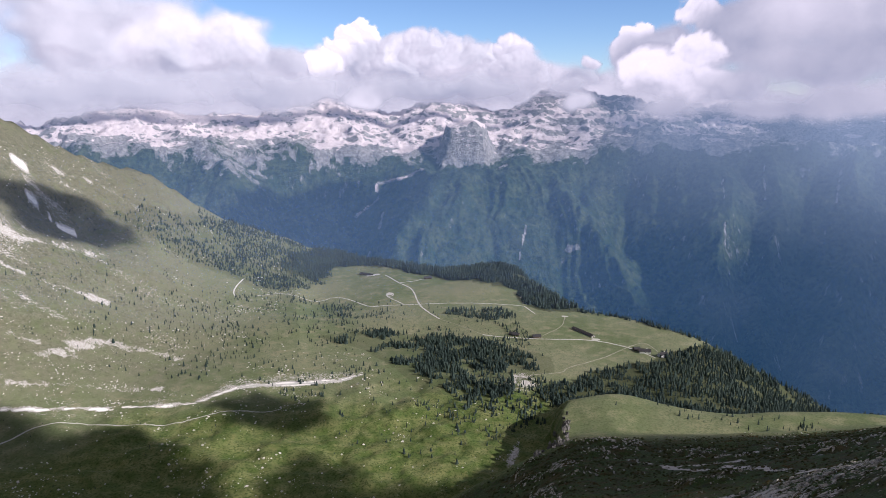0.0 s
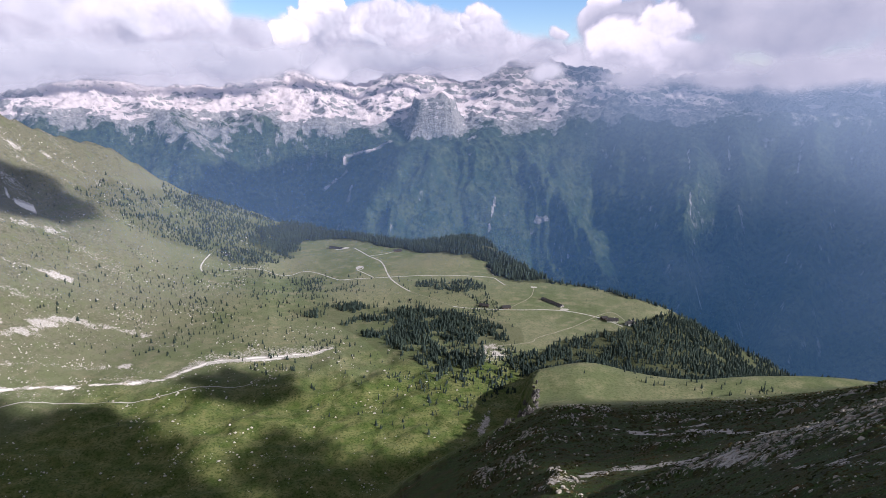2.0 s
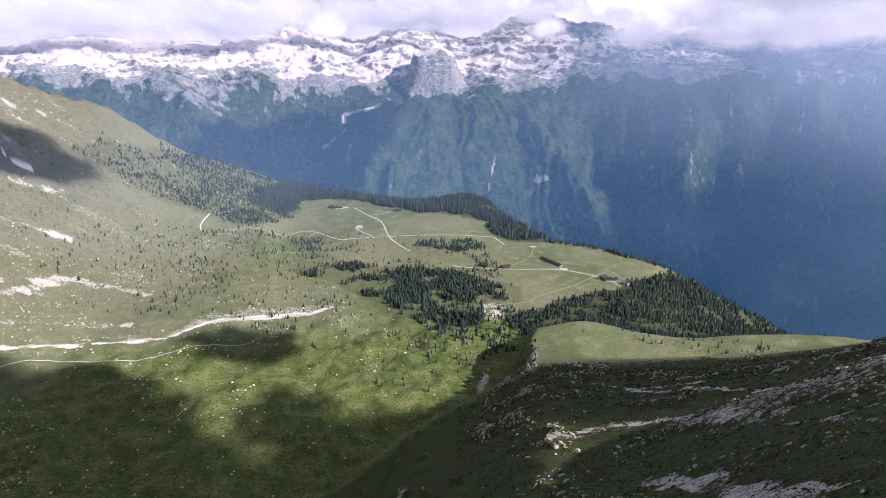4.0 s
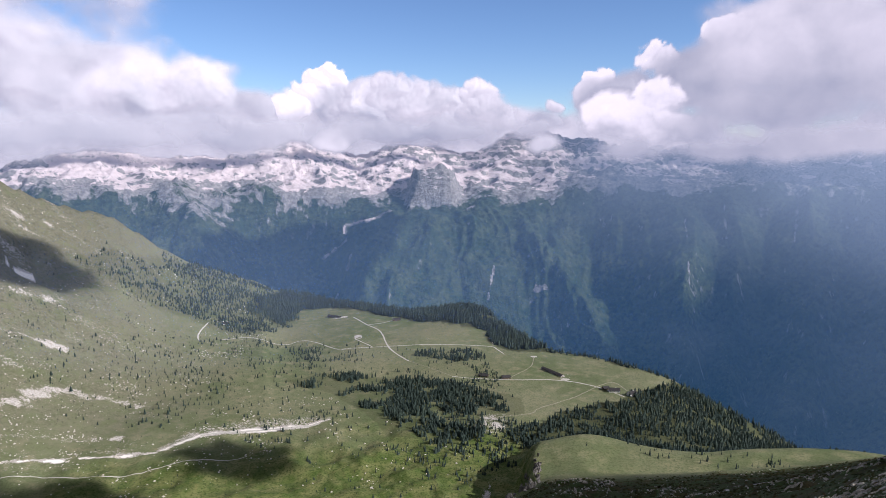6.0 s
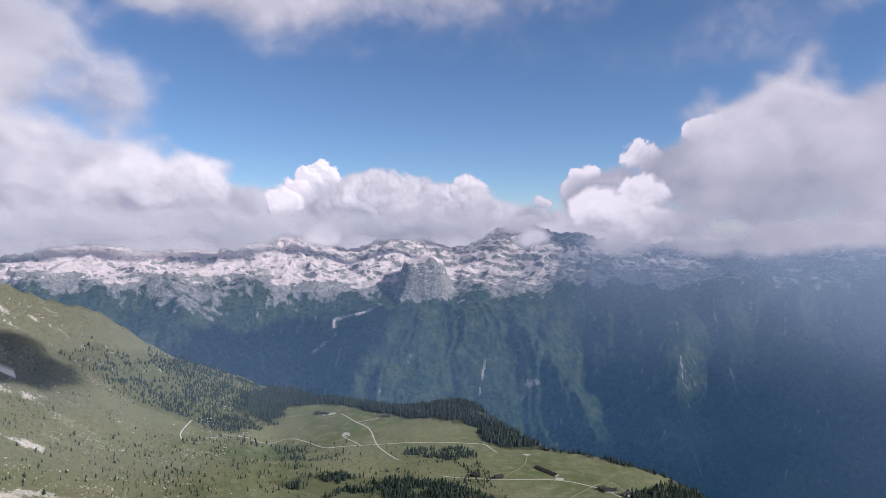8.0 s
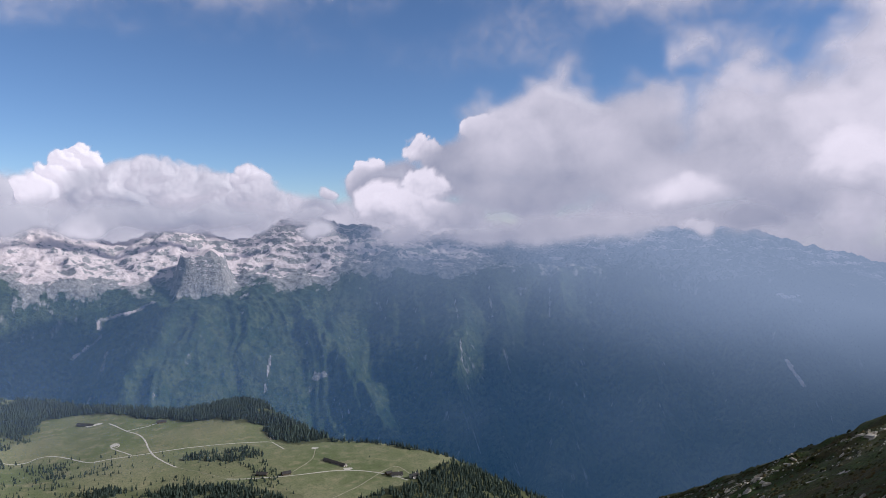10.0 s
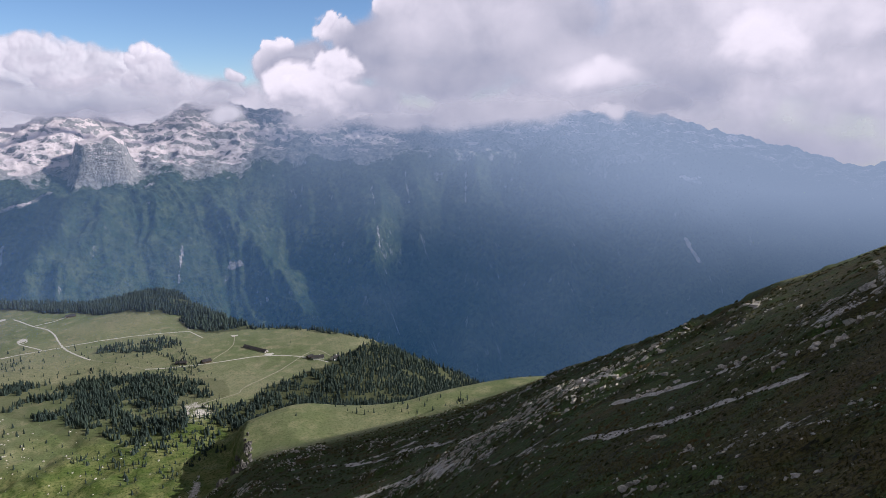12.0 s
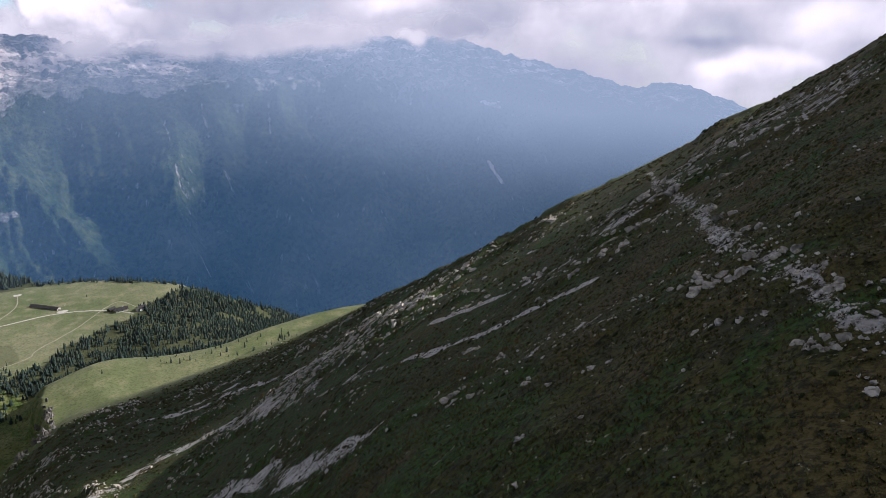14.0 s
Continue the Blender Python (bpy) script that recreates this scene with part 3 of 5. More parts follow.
def range_height(x, y):
    d, az = np.hypot(x, y), np.degrees(np.arctan2(x, y))
    low = np.clip((3650 - d) / 1000.0, 0, 1)  # 0 at the brow of the wall, 1 at its foot
    wx, wy = x + 160 * fbm(x / 420, y / 420, 3, 101), y + 160 * fbm(x / 420, y / 420, 3, 104)
    waz = np.degrees(np.arctan2(wx, wy))
    ribs = ridged(waz / 6.0 + low * 0.8, d / 1300, 3, 83)
    small = ridged(waz / 1.7 - low * 0.7, d / 420, 4, 88)
    reach = d + 150 * (ribs - 0.6) + 105 * (small - 0.55)
    bend = az + 1.1 * fbm(az / 5.0, d / 420, 3, 106)
    stand = np.zeros(np.shape(d))
    for brow, foot, west, east, out in SPURS:
        off = bend - brow - (foot - brow) * low ** 0.9
        flank = 1 - np.where(off < 0, -off / west, off / east)
        stand = smooth_max(stand, out * np.clip(flank, -0.2, 1) * (0.35 + 0.65 * np.sqrt(low)), 40.0)
    reach = reach + stand - 120
    reach = reach - 420 * np.exp(-((az + 9) / 4.5) ** 2) * low
    snow_z = EYE + 3650 * np.tan(np.radians(SNOWLINE(az) + 1.0 * fbm(az / 4.5, d / 900, 4, 97)))
    wall = np.interp(reach, [2350, 2650, 3100, 3650, 3900], [-760, -700, -430, -20, 60])
    wall = wall + (snow_z - 60) * step(2500, 3700, d)
    crest_z = EYE + 4420 * np.tan(np.radians(CREST(az)))
    u = np.clip((d - 3650) / 770.0, 0, 1)
    top = snow_z + (crest_z - snow_z) * (0.55 * u + 0.45 * u ** 3)
    top = top + (95 * (ridged(wx / 300, wy / 300, 5, 91) - 0.70) + 26 * (ridged(wx / 75, wy / 75, 3, 95) - 0.6)) * step(3600, 3800, d) * (1 - 0.5 * step(40, 50, az))
    # ledges of level-bedded limestone
    top = top + 5 * (np.abs(((top + 30 * fbm(x / 160, y / 160, 3, 107)) / 46.0) % 1 - 0.5) * 4 - 1) * step(3600, 3760, d)
    under = np.minimum(wall, snow_z + 0.08 * (d - 3650))
    z = under + (top - under) * step(3560, 3720, d)
    z = z + (34 * (ridged(wx / 110, wy / 110, 4, 92) - 0.6) + 12 * fbm(x / 30, y / 30, 3, 93)) * step(2600, 3000, d)
    # a rock tower at the brow of the wall
    tower = z + 330 * np.exp(-(np.abs(az - 1.9 + 0.25 * low) / 1.75) ** 4) * step(3540, 3640, d) * (1 - step(3760, 3980, d))
    z = np.maximum(z, np.minimum(tower, EYE + 3690 * np.tan(np.radians(-2.25 - 0.25 * np.abs(az - 2.2))) + 26 * fbm(x / 55, y / 55, 4, 94)))
    return z - np.maximum(d - 4430, 0) * 0.9


far_b = np.concatenate([np.arange(-40, 66, 0.125), np.arange(66, 96, 0.5)])
far_d = np.concatenate([np.arange(2330, 3000, 10.0), np.arange(3000, 4500, 8.5), [4560, 4650, 4750]])
far, fx, fy, fz = polar_sheet("backdrop", far_b, far_d, range_height)
fd, fa = np.hypot(fx, fy), np.degrees(np.arctan2(fx, fy))
dip = np.degrees(np.arctan2(fz - EYE, fd))
up = dip - SNOWLINE(fa) - 1.5 * fbm(fa / 4.5, fd / 900, 4, 97) - 1.1 * fbm(fa / 1.6, dip / 1.3, 4, 96)
gz_d = np.gradient(fz, axis=0) / np.gradient(fd, axis=0)
gz_a = np.gradient(fz, axis=1) / (np.gradient(np.radians(fa), axis=1) * fd)
steep = np.hypot(gz_d, gz_a)
cover = np.interp(fa, [-50, -26, -20, 4, 9, 12.5, 15, 22, 45], [0.8, 1.05, 1.1, 1.1, 0.9, 0.62, 0.50, 0.56, -0.05])
belt = step(-1.5, 0.7, up)
ledge = fbm(fa / 1.3 + 0.4 * fbm(fa, dip * 2, 3, 110), dip / 0.24, 4, 109)
snow = (0.22 + 0.66 * step(-0.4, 1.8, up) - 0.60 * step(0.6, 1.4, steep) + 0.30 * ledge + 0.25 * fbm(fa / 2.2, dip / 1.1, 3, 111)) * belt - 0.5 * (1 - cover) - 0.7 * (1 - belt)
rock = np.interp(fa, [8, 17, 45], [1.0, 0.95, 0.45]) * step(-1.3, 1.0, up) + 0.30 * step(1.2, 2.2, steep)
# bare cliffs under the snow of the left peaks
rock = np.maximum(rock, 0.62 * step(-31, -27, fa) * (1 - step(-15.5, -11, fa + 1.5 * fbm(fa / 2, dip / 2, 3, 102))) * step(-9.5, -6.0, dip + 0.35 * (fa + 14)))


def dips(line):
    """Angular distance on the wall from a broken line of (bearing, dip) points."""
    best = np.full(fa.shape, 99.0)
    for (x1, y1), (x2, y2) in zip(line, line[1:]):
        vx, vy = x2 - x1, y2 - y1
        s = np.clip(((fa - x1) * vx + (dip - y1) * vy) / (vx * vx + vy * vy), 0, 1)
        best = np.minimum(best, np.hypot(fa - x1 - s * vx, dip - y1 - s * vy))
    return best + 0.12 * fbm(fa * 4, dip * 4, 3, 99)


# stream bed, gullies and pale cliffs on the wall: (bearing, dip) lines and half widths
CHUTES = [([(-1.7, -6.0), (-3.1, -6.8), (-5.5, -7.3), (-5.4, -8.5), (-6.0, -9.0), (-7.3, -9.9)], 0.22), ([(-5.0, -9.6), (-5.4, -10.9)], 0.18),
          ([(7.0, -10.7), (6.5, -13.6)], 0.2), ([(10.4, -12.6), (11.2, -12.3)], 0.45), ([(21.9, -5.1), (22.4, -7.8), (22.8, -11.4)], 0.16), ([(24.9, -5.0), (25.3, -7.8)], 0.14),
          ([(30.0, -4.8), (30.0, -7.8)], 0.3), ([(47.5, -5.4), (48.6, -5.8)], 0.3), ([(48.0, -10.4), (48.4, -11.0), (49.2, -12.0)], 0.26)]
for line, w in CHUTES:
    rock = np.maximum(rock, (0.72 if line[0][0] < 12 or line[0][0] > 40 else 0.52) * (1 - step(w * 0.2, w, dips(line))))
for line, w in (([(47.9, -10.2), (48.3, -10.9), (49.0, -11.9)], 0.24), ([(47.2, -5.3), (47.9, -5.5), (48.7, -5.4)], 0.22), ([(-5.5, -7.3), (-5.6, -7.9)], 0.16), ([(-6.2, -9.0), (-7.2, -9.8)], 0.2), ([(-3.0, -6.7), (-4.8, -7.1)], 0.15)):
    snow = np.maximum(snow, 1.0 - 1.4 * step(w * 0.2, w, dips(line)))
paint(far, "snow", snow)
paint(far, "rock", rock)
# less of the painted haze high up on the left
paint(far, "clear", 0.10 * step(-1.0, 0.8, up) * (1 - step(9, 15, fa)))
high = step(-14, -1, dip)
paint(far, "haze_glow", np.clip(0.04 + 0.32 * high * step(4, 22, fa) + 0.24 * high + 0.68 * step(18, 58, fa) * (0.25 + 0.75 * step(-17, -3, dip)) + 0.06 * fbm(fa / 6, dip / 4, 3, 98), 0, 1))
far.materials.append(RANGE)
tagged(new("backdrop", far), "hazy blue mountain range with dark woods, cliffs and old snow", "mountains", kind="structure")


# ---- clouds ----
def cloud_bank(name, az0, az1, el0, el1, puffs, reach, deep, label, seed, size=0.13):
    """A bank of cloud seen across the valley: billows standing out towards it, later ones before earlier ones.
    Puffs: bearing, height angle, half width, half height, density, softness of the rim, brightness below and above."""
    A, E = np.meshgrid(np.arange(az0, az1, size), np.arange(el0, el1, size))
    wa = A + 0.8 * fbm(A / 3.2, E / 2.6, 2, seed) + 0.25 * fbm(A / 1.1, E / 1.1, 3, seed + 3)
    we = E + 0.6 * fbm(A / 3.2 + 40, E / 2.6, 2, seed + 7) + 0.25 * fbm(A / 1.1 + 20, E / 1.1, 3, seed + 5)
    heads = 0.5 * pillows(wa / 1.5, we / 1.5, seed + 11) + 0.3 * pillows(wa / 0.7 + 7, we / 0.7, seed + 12) + 0.2 * pillows(wa / 0.35, we / 0.35, seed + 13)
    drift = fbm(A / 5.0, E / 3.5, 3, seed + 17)
    cover, bright, bulge = np.zeros(A.shape), np.full(A.shape, 0.5), np.zeros(A.shape)
    for a, e, ra, re, dens, soft, dim, lit in puffs:
        firm = float(np.clip(1.35 - soft * 2.2, 0, 1))  # heaped cloud has firm, knobbly rims
        under = step(0.1, -1.0, (we - e) / re)  # its foot melts away
        knobs = firm * (1.5 * (heads - 0.42) / max(1.5, ra + re) * 2 + 0.25 * drift)
        r = 1.12 - np.hypot((wa - a) / ra, (we - e) / re) + knobs + (1 - firm) * 0.45 * drift
        share = dens * step(0.0, soft + 0.6 * under, r)
        # painted light: brighter heads, dimmer feet and creases
        tone = dim + (lit - dim) * step(-0.8, 0.9, (we - e) / re + 0.5 * drift + 0.5 * (heads - 0.4)) + firm * 0.40 * (heads - 0.45) + 0.16 * drift
        bright = bright * (1 - share) + tone * share
        cover = 1 - (1 - cover) * (1 - share)
        bulge = bulge * (1 - share) + (step(0, 0.8, r) * min(ra, re, 3.0) + 0.6 * firm * heads) * share
    cover = cover * step(0, 1.5, A - az0) * step(0, 1.5, az1 - A) * step(0, 0.8, E - el0) * step(0, 1.5, el1 - E)
    R = reach - deep * bulge
    a, e = np.radians(A), np.radians(E)
    xyz = np.stack([R * np.sin(a) * np.cos(e), R * np.cos(a) * np.cos(e), EYE + R * np.sin(e)], -1).reshape(-1, 3)
    i = np.arange(A.size).reshape(A.shape)
    quads = np.stack([i[:-1, :-1], i[:-1, 1:], i[1:, 1:], i[1:, :-1]], -1).reshape(-1, 4)
    quads = quads[cover.ravel()[quads].max(1) > 0.012]
    used, flat = np.unique(quads, return_inverse=True)
    me = mesh_of(name, xyz[used], flat.reshape(-1, 4))
    paint(me, "cover", cover.ravel()[used])
    paint(me, "bright", bright.ravel()[used])
    me.materials.append(BANK_VAPOUR)
    return tagged(new(name, me), label, "cloud", kind="structure")


cloud_bank("cloud_bank_1", -52, -6, -6, 30, [(-38, 9, 13, 14, 1, 0.9, 0.36, 0.50), (-28, 13, 8, 9, 0.9, 1.0, 0.45, 0.52), (-16, 18.5, 15, 4.6, 0.9, 1.0, 0.48, 0.6), (-22, 10, 5, 5, 0.6, 1.0, 0.45, 0.55), (-12.5, 2.0, 4.2, 2.6, 1, 0.7, 0.34, 0.48),
           (-25, 4.2, 8.0, 6.0, 1, 0.8, 0.34, 0.58), (-18.6, 2.8, 7.2, 4.6, 1, 0.62, 0.34, 0.74), (-16.8, 3.5, 4.4, 3.1, 1, 0.52, 0.50, 0.86), (-19.5, 0.4, 9.0, 2.0, 1, 0.9, 0.26, 0.38), (-29, 0.4, 9, 2.6, 1, 0.9, 0.30, 0.42)],
           4400, 45, "soft grey-white cloud resting on the snowy peaks", 201)
cloud_bank("cloud_bank_2", -15, 16, -4, 9, [(-6.6, 4.6, 0.9, 0.9, 1, 0.3, 0.85, 1.0), (-7.4, 3.9, 1.1, 1.1, 1, 0.3, 0.80, 0.98), (-8.4, 3.0, 1.3, 1.2, 1, 0.35, 0.7, 0.92), (-9.6, 2.0, 1.6, 1.4, 1, 0.45, 0.5, 0.8), (-4.6, 2.0, 3.4, 2.4, 1, 0.55, 0.10, 0.36), (-2.4, 2.0, 4.6, 2.6, 1, 0.45, 0.16, 0.48),
           (-1.2, 3.2, 2.6, 1.8, 1, 0.38, 0.34, 0.62), (2.2, 2.0, 4.6, 2.7, 1, 0.42, 0.22, 0.58), (5.7, 3.2, 1.9, 1.7, 1, 0.34, 0.42, 0.80), (6.2, 1.8, 2.8, 2.2, 1, 0.40, 0.34, 0.62), (11.9, 2.5, 0.9, 0.8, 0.95, 0.5, 0.6, 0.85), (10.8, 1.2, 3.0, 1.6, 0.85, 0.9, 0.26, 0.4),
           (-2, 0.0, 10, 1.7, 1, 0.9, 0.20, 0.36), (3, 0.6, 5, 1.4, 0.9, 0.9, 0.34, 0.46)], 4360, 45, "bright heaped cloud hiding the summits", 211, 0.1)
cloud_bank("cloud_bank_3", 9, 66, -6, 19, [(15.1, 4.4, 0.8, 0.9, 1, 0.3, 0.8, 0.98), (14.8, 3.2, 1.2, 1.5, 1, 0.4, 0.5, 0.8), (19.0, 6.0, 1.0, 1.0, 1, 0.3, 0.8, 1.0), (20.2, 5.6, 1.4, 1.1, 1, 0.35, 0.7, 0.92), (24.6, 7.6, 1.4, 0.9, 1, 0.32, 0.75, 0.98), (18.0, 2.2, 4.6, 3.6, 1, 0.6, 0.08, 0.34), (22.5, 4.6, 4.4, 3.6, 1, 0.7, 0.26, 0.5),
           (53, 6.5, 10, 8.5, 1, 0.9, 0.45, 0.76), (31, 4.6, 11, 7.4, 1, 0.9, 0.30, 0.56), (30.5, 8.2, 5.4, 5.0, 1, 0.7, 0.42, 0.68), (35, 7, 6, 5.5, 0.9, 0.9, 0.4, 0.6), (39, 6.5, 4.5, 4.5, 1, 0.9, 0.35, 0.5), (43.5, 6.6, 5.0, 6.0, 1, 0.75, 0.42, 0.72), (38, 3.2, 8, 4.6, 1, 0.9, 0.36, 0.50),
           (20.0, 3.2, 1.5, 1.4, 1, 0.34, 0.55, 0.88), (17.0, 0.9, 2.8, 2.2, 1, 0.38, 0.44, 0.84), (19.6, 0.5, 2.8, 2.2, 1, 0.42, 0.42, 0.80), (22.4, 0.0, 3.0, 2.0, 1, 0.6, 0.36, 0.62), (28, 1.6, 8.0, 3.8, 1, 1.0, 0.28, 0.42), (41, 2.2, 4.2, 1.2, 0.9, 0.9, 0.50, 0.80),
           (47.5, 1.4, 4.2, 2.8, 0.9, 1.0, 0.12, 0.30), (52.0, 4.0, 3.4, 2.6, 1, 0.55, 0.5, 0.86)], 4390, 40,
           "towering white cloud spilling over the mountain crest", 221, 0.12)
cloud_bank("cloud_bank_4", 38, 105, -12, 30, [(70, 4, 36, 17, 1, 0.7, 0.42, 0.62), (57, 12, 8, 7, 0.9, 0.7, 0.55, 0.8), (54, -3.2, 10, 2.4, 0.9, 0.9, 0.32, 0.42), (59, 1.6, 4.6, 3.4, 0.9, 0.6, 0.5, 0.88), (65, 4.8, 5.2, 4.2, 0.9, 0.6, 0.55, 0.9), (68, -2.6, 4.8, 1.6, 0.9, 0.8, 0.6, 0.9), (64, -0.6, 4.4, 1.2, 0.8, 0.9, 0.16, 0.32), (74, 0.5, 5, 2.4, 0.8, 0.8, 0.6, 0.85)], 4820, 20,
           "pale cloud behind the falling ridge", 231, 0.16)
cloud_bank("cloud_bank_5", -26, 78, 7, 36, [(4, 21, 22, 8.0, 0.8, 1.2, 0.42, 0.5), (34, 20.5, 22, 8.0, 0.85, 1.2, 0.40, 0.48), (-9, 18, 9, 4.6, 0.85, 1.1, 0.5, 0.65), (55, 19, 18, 7, 0.75, 1.2, 0.5, 0.6), (18, 30, 36, 12, 0.9, 1, 0.45, 0.55), (24, 13.5, 18, 3.4, 0.22, 1.2, 0.45, 0.55)],
           4700, 5, "thin high veil of lilac cloud", 241, 0.25)
cloud_bank("cloud_bank_6", -52, 84, -10, 6, [(b, -2.0, 14, 4.4, 1, 0.5, 0.36, 0.46) for b in (-40, -24, -8, 6, 22, 40)], 4760, 10,
           "distant cloud filling the gaps between the peaks", 251, 0.25)
cloud_bank("cloud_bank_14", -38, 56, -6, 4, [(-27, 0.0, 13, 2.5, 1, 1.0, 0.28, 0.36), (-13, 0.0, 8, 2.3, 1, 1.0, 0.28, 0.38), (-6.4, -0.5, 1.5, 1.3, 1, 0.7, 0.62, 0.74), (1, 0.3, 10, 2.0, 1, 1.0, 0.26, 0.38), (9.8, 0.9, 2.4, 0.9, 0.9, 1.0, 0.3, 0.4), (11.0, -0.5, 2.2, 1.0, 0.9, 0.9, 0.45, 0.56), (17.4, -1.0, 4.0, 1.6, 1, 1.0, 0.40, 0.52), (25, -1.0, 8, 1.7, 1, 1.0, 0.32, 0.44),
           (34, -0.5, 7, 1.6, 1, 1.0, 0.30, 0.42), (41.3, -0.5, 1.5, 0.8, 0.9, 0.9, 0.5, 0.65), (42.2, -0.7, 1.1, 1.1, 0.85, 0.9, 0.5, 0.62), (46, 0.2, 4.4, 1.7, 0.9, 1.0, 0.10, 0.24)],
           4120, 20, "soft skirts of cloud clinging to the crest", 261, 0.12)


def shade_cloud(name, shade, size, rise, seed, dens=1.0, edge=0.4):
    """An unseen flat-bottomed cloud, added so that its shadow falls round the given place. Size: half widths across and
    along, thickness.
    """
    rng = np.random.RandomState(seed)
    toward = np.array([math.sin(sa) * math.cos(sh), math.cos(sa) * math.cos(sh), math.sin(sh)])
    mid = np.array(shade) + toward * (rise - shade[2]) / toward[2]
    rings, sides = 14, 48
    P, C = [], []
    for k in range(2 * rings + 1):
        t = k / (2 * rings) * math.pi
        for j in range(sides):
            a = 6.2832 * j / sides
            ux, uy, uz = math.sin(t) * math.cos(a), math.sin(t) * math.sin(a), math.cos(t)
            r = 1 + 0.45 * float(fbm(np.array(2.2 * ux + seed), np.array(2.2 * uy + 0.8 * uz), 4, seed))
            P.append(mid + np.array([ux * size[0] * r, uy * size[1] * r, (uz if uz > 0 else uz * 0.25) * size[2] * r]))
            C.append(dens * float(step(0.0, edge, 1 - math.sin(t))))
    i = np.arange((2 * rings + 1) * sides).reshape(-1, sides)
    i = np.concatenate([i, i[:, :1]], 1)
    quads = np.stack([i[:-1, :-1], i[1:, :-1], i[1:, 1:], i[:-1, 1:]], -1).reshape(-1, 4)
    me = mesh_of(name, np.array(P), quads)
    paint(me, "cover", C)
    me.materials.append(VAPOUR)
    return tagged(new(name, me), "unseen cloud added to shade the land below", "cloud", kind="structure")


# out of view, put there for the cloud shadows on the meadow
shade_cloud("shade_cloud_7", (-390, 575, 0), (240, 190, 60), 1000, 301, 0.95, 0.3)
shade_cloud("shade_cloud_8", (-205, 770, 0), (80, 50, 30), 950, 302, 0.9, 0.4)
shade_cloud("shade_cloud_9", (-120, 600, 0), (50, 75, 30), 950, 303, 0.75)
# added to darken the hollow under the crag
shade_cloud("shade_cloud_10", (-665, 1215, 165), (190, 120, 40), 1100, 304, 0.72, 0.3)
# three added only to keep the sun off the near mountainside
shade_cloud("shade_cloud_13", (370, 330, 0), (400, 310, 90), 1200, 307, 0.70, 0.22)
shade_cloud("shade_cloud_15", (70, 470, 30), (190, 150, 40), 1000, 308, 0.80, 0.25)
shade_cloud("shade_cloud_16", (85, 40, 355), (120, 110, 40), 1200, 309, 0.6)
# out of view, for the dark zones of the far wall
shade_cloud("shade_cloud_11", (-460, 3150, -100), (560, 420, 120), 2200, 305)
shade_cloud("shade_cloud_12", (1900, 2200, -350), (1150, 760, 200), 2600, 306, 0.9)


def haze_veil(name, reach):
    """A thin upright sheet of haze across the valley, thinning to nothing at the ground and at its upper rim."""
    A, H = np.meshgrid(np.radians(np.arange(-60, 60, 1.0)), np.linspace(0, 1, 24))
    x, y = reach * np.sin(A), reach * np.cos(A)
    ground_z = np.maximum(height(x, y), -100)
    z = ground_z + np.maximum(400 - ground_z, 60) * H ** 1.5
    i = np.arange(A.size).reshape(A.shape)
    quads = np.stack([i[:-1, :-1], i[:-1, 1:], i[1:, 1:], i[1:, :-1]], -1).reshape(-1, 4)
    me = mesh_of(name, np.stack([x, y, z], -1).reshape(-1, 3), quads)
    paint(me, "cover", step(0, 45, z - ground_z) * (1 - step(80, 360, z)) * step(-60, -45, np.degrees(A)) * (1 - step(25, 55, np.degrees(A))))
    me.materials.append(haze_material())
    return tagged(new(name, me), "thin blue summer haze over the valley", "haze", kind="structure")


# added see-through sheets stand in for the depth of haze over the valley
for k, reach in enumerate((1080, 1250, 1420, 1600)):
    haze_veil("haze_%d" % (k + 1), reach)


# ---- woods ----
def cone_tree(tiers, sides, seed):
    """A spruce one metre tall: drooping tiers of boughs with a ragged rim, as triangles."""
    rng = np.random.RandomState(seed)
    pts, tri = [], []
    for k in range(tiers):
        low = 0.06 + 0.94 * k / tiers
        high = min(1.0, low + 1.75 * 0.94 / tiers)
        rad = 0.175 * (1 - low) ** 0.85 + 0.012
        c = len(pts)
        pts.append((rng.uniform(-0.01, 0.01), rng.uniform(-0.01, 0.01), high))
        turn = rng.uniform(0, 6.28)
        for j in range(sides):
            a = turn + 6.2832 * j / sides
            r = rad * rng.uniform(0.62, 1.18)
            pts.append((r * math.cos(a), r * math.sin(a), low + rng.uniform(-0.03, 0.025)))
            tri.append((c, c + 1 + j, c + 1 + (j + 1) % sides))
    return np.array(pts), np.array(tri)


SPRUCES = [cone_tree(5, 6, 300 + k) for k in range(6)]


def scattered(count, area, seed, thin=None, ragged=0.0):
    """Places strewn over a polygon of (bearing, distance) corners; thin gives the share kept."""
    rng = np.random.RandomState(seed)
    a0, a1 = min(p[0] for p in area), max(p[0] for p in area)
    d0, d1 = min(p[1] for p in area), max(p[1] for p in area)
    a = rng.uniform(a0, a1, count * 6)
    d = np.sqrt(rng.uniform(d0 ** 2, d1 ** 2, count * 6))
    x, y = d * np.sin(np.radians(a)), d * np.cos(np.radians(a))
    keep = inside(a + ragged * 0.05 * fbm(x / 70, y / 70, 3, 72), d + 14 * fbm(x / 30, y / 30, 2, 71) + ragged * fbm(x / 80, y / 80, 3, 73), area)
    if thin is not None:
        keep &= rng.uniform(0, 1, len(a)) < thin(x, y, a, d)
    return x[keep][:count], y[keep][:count]


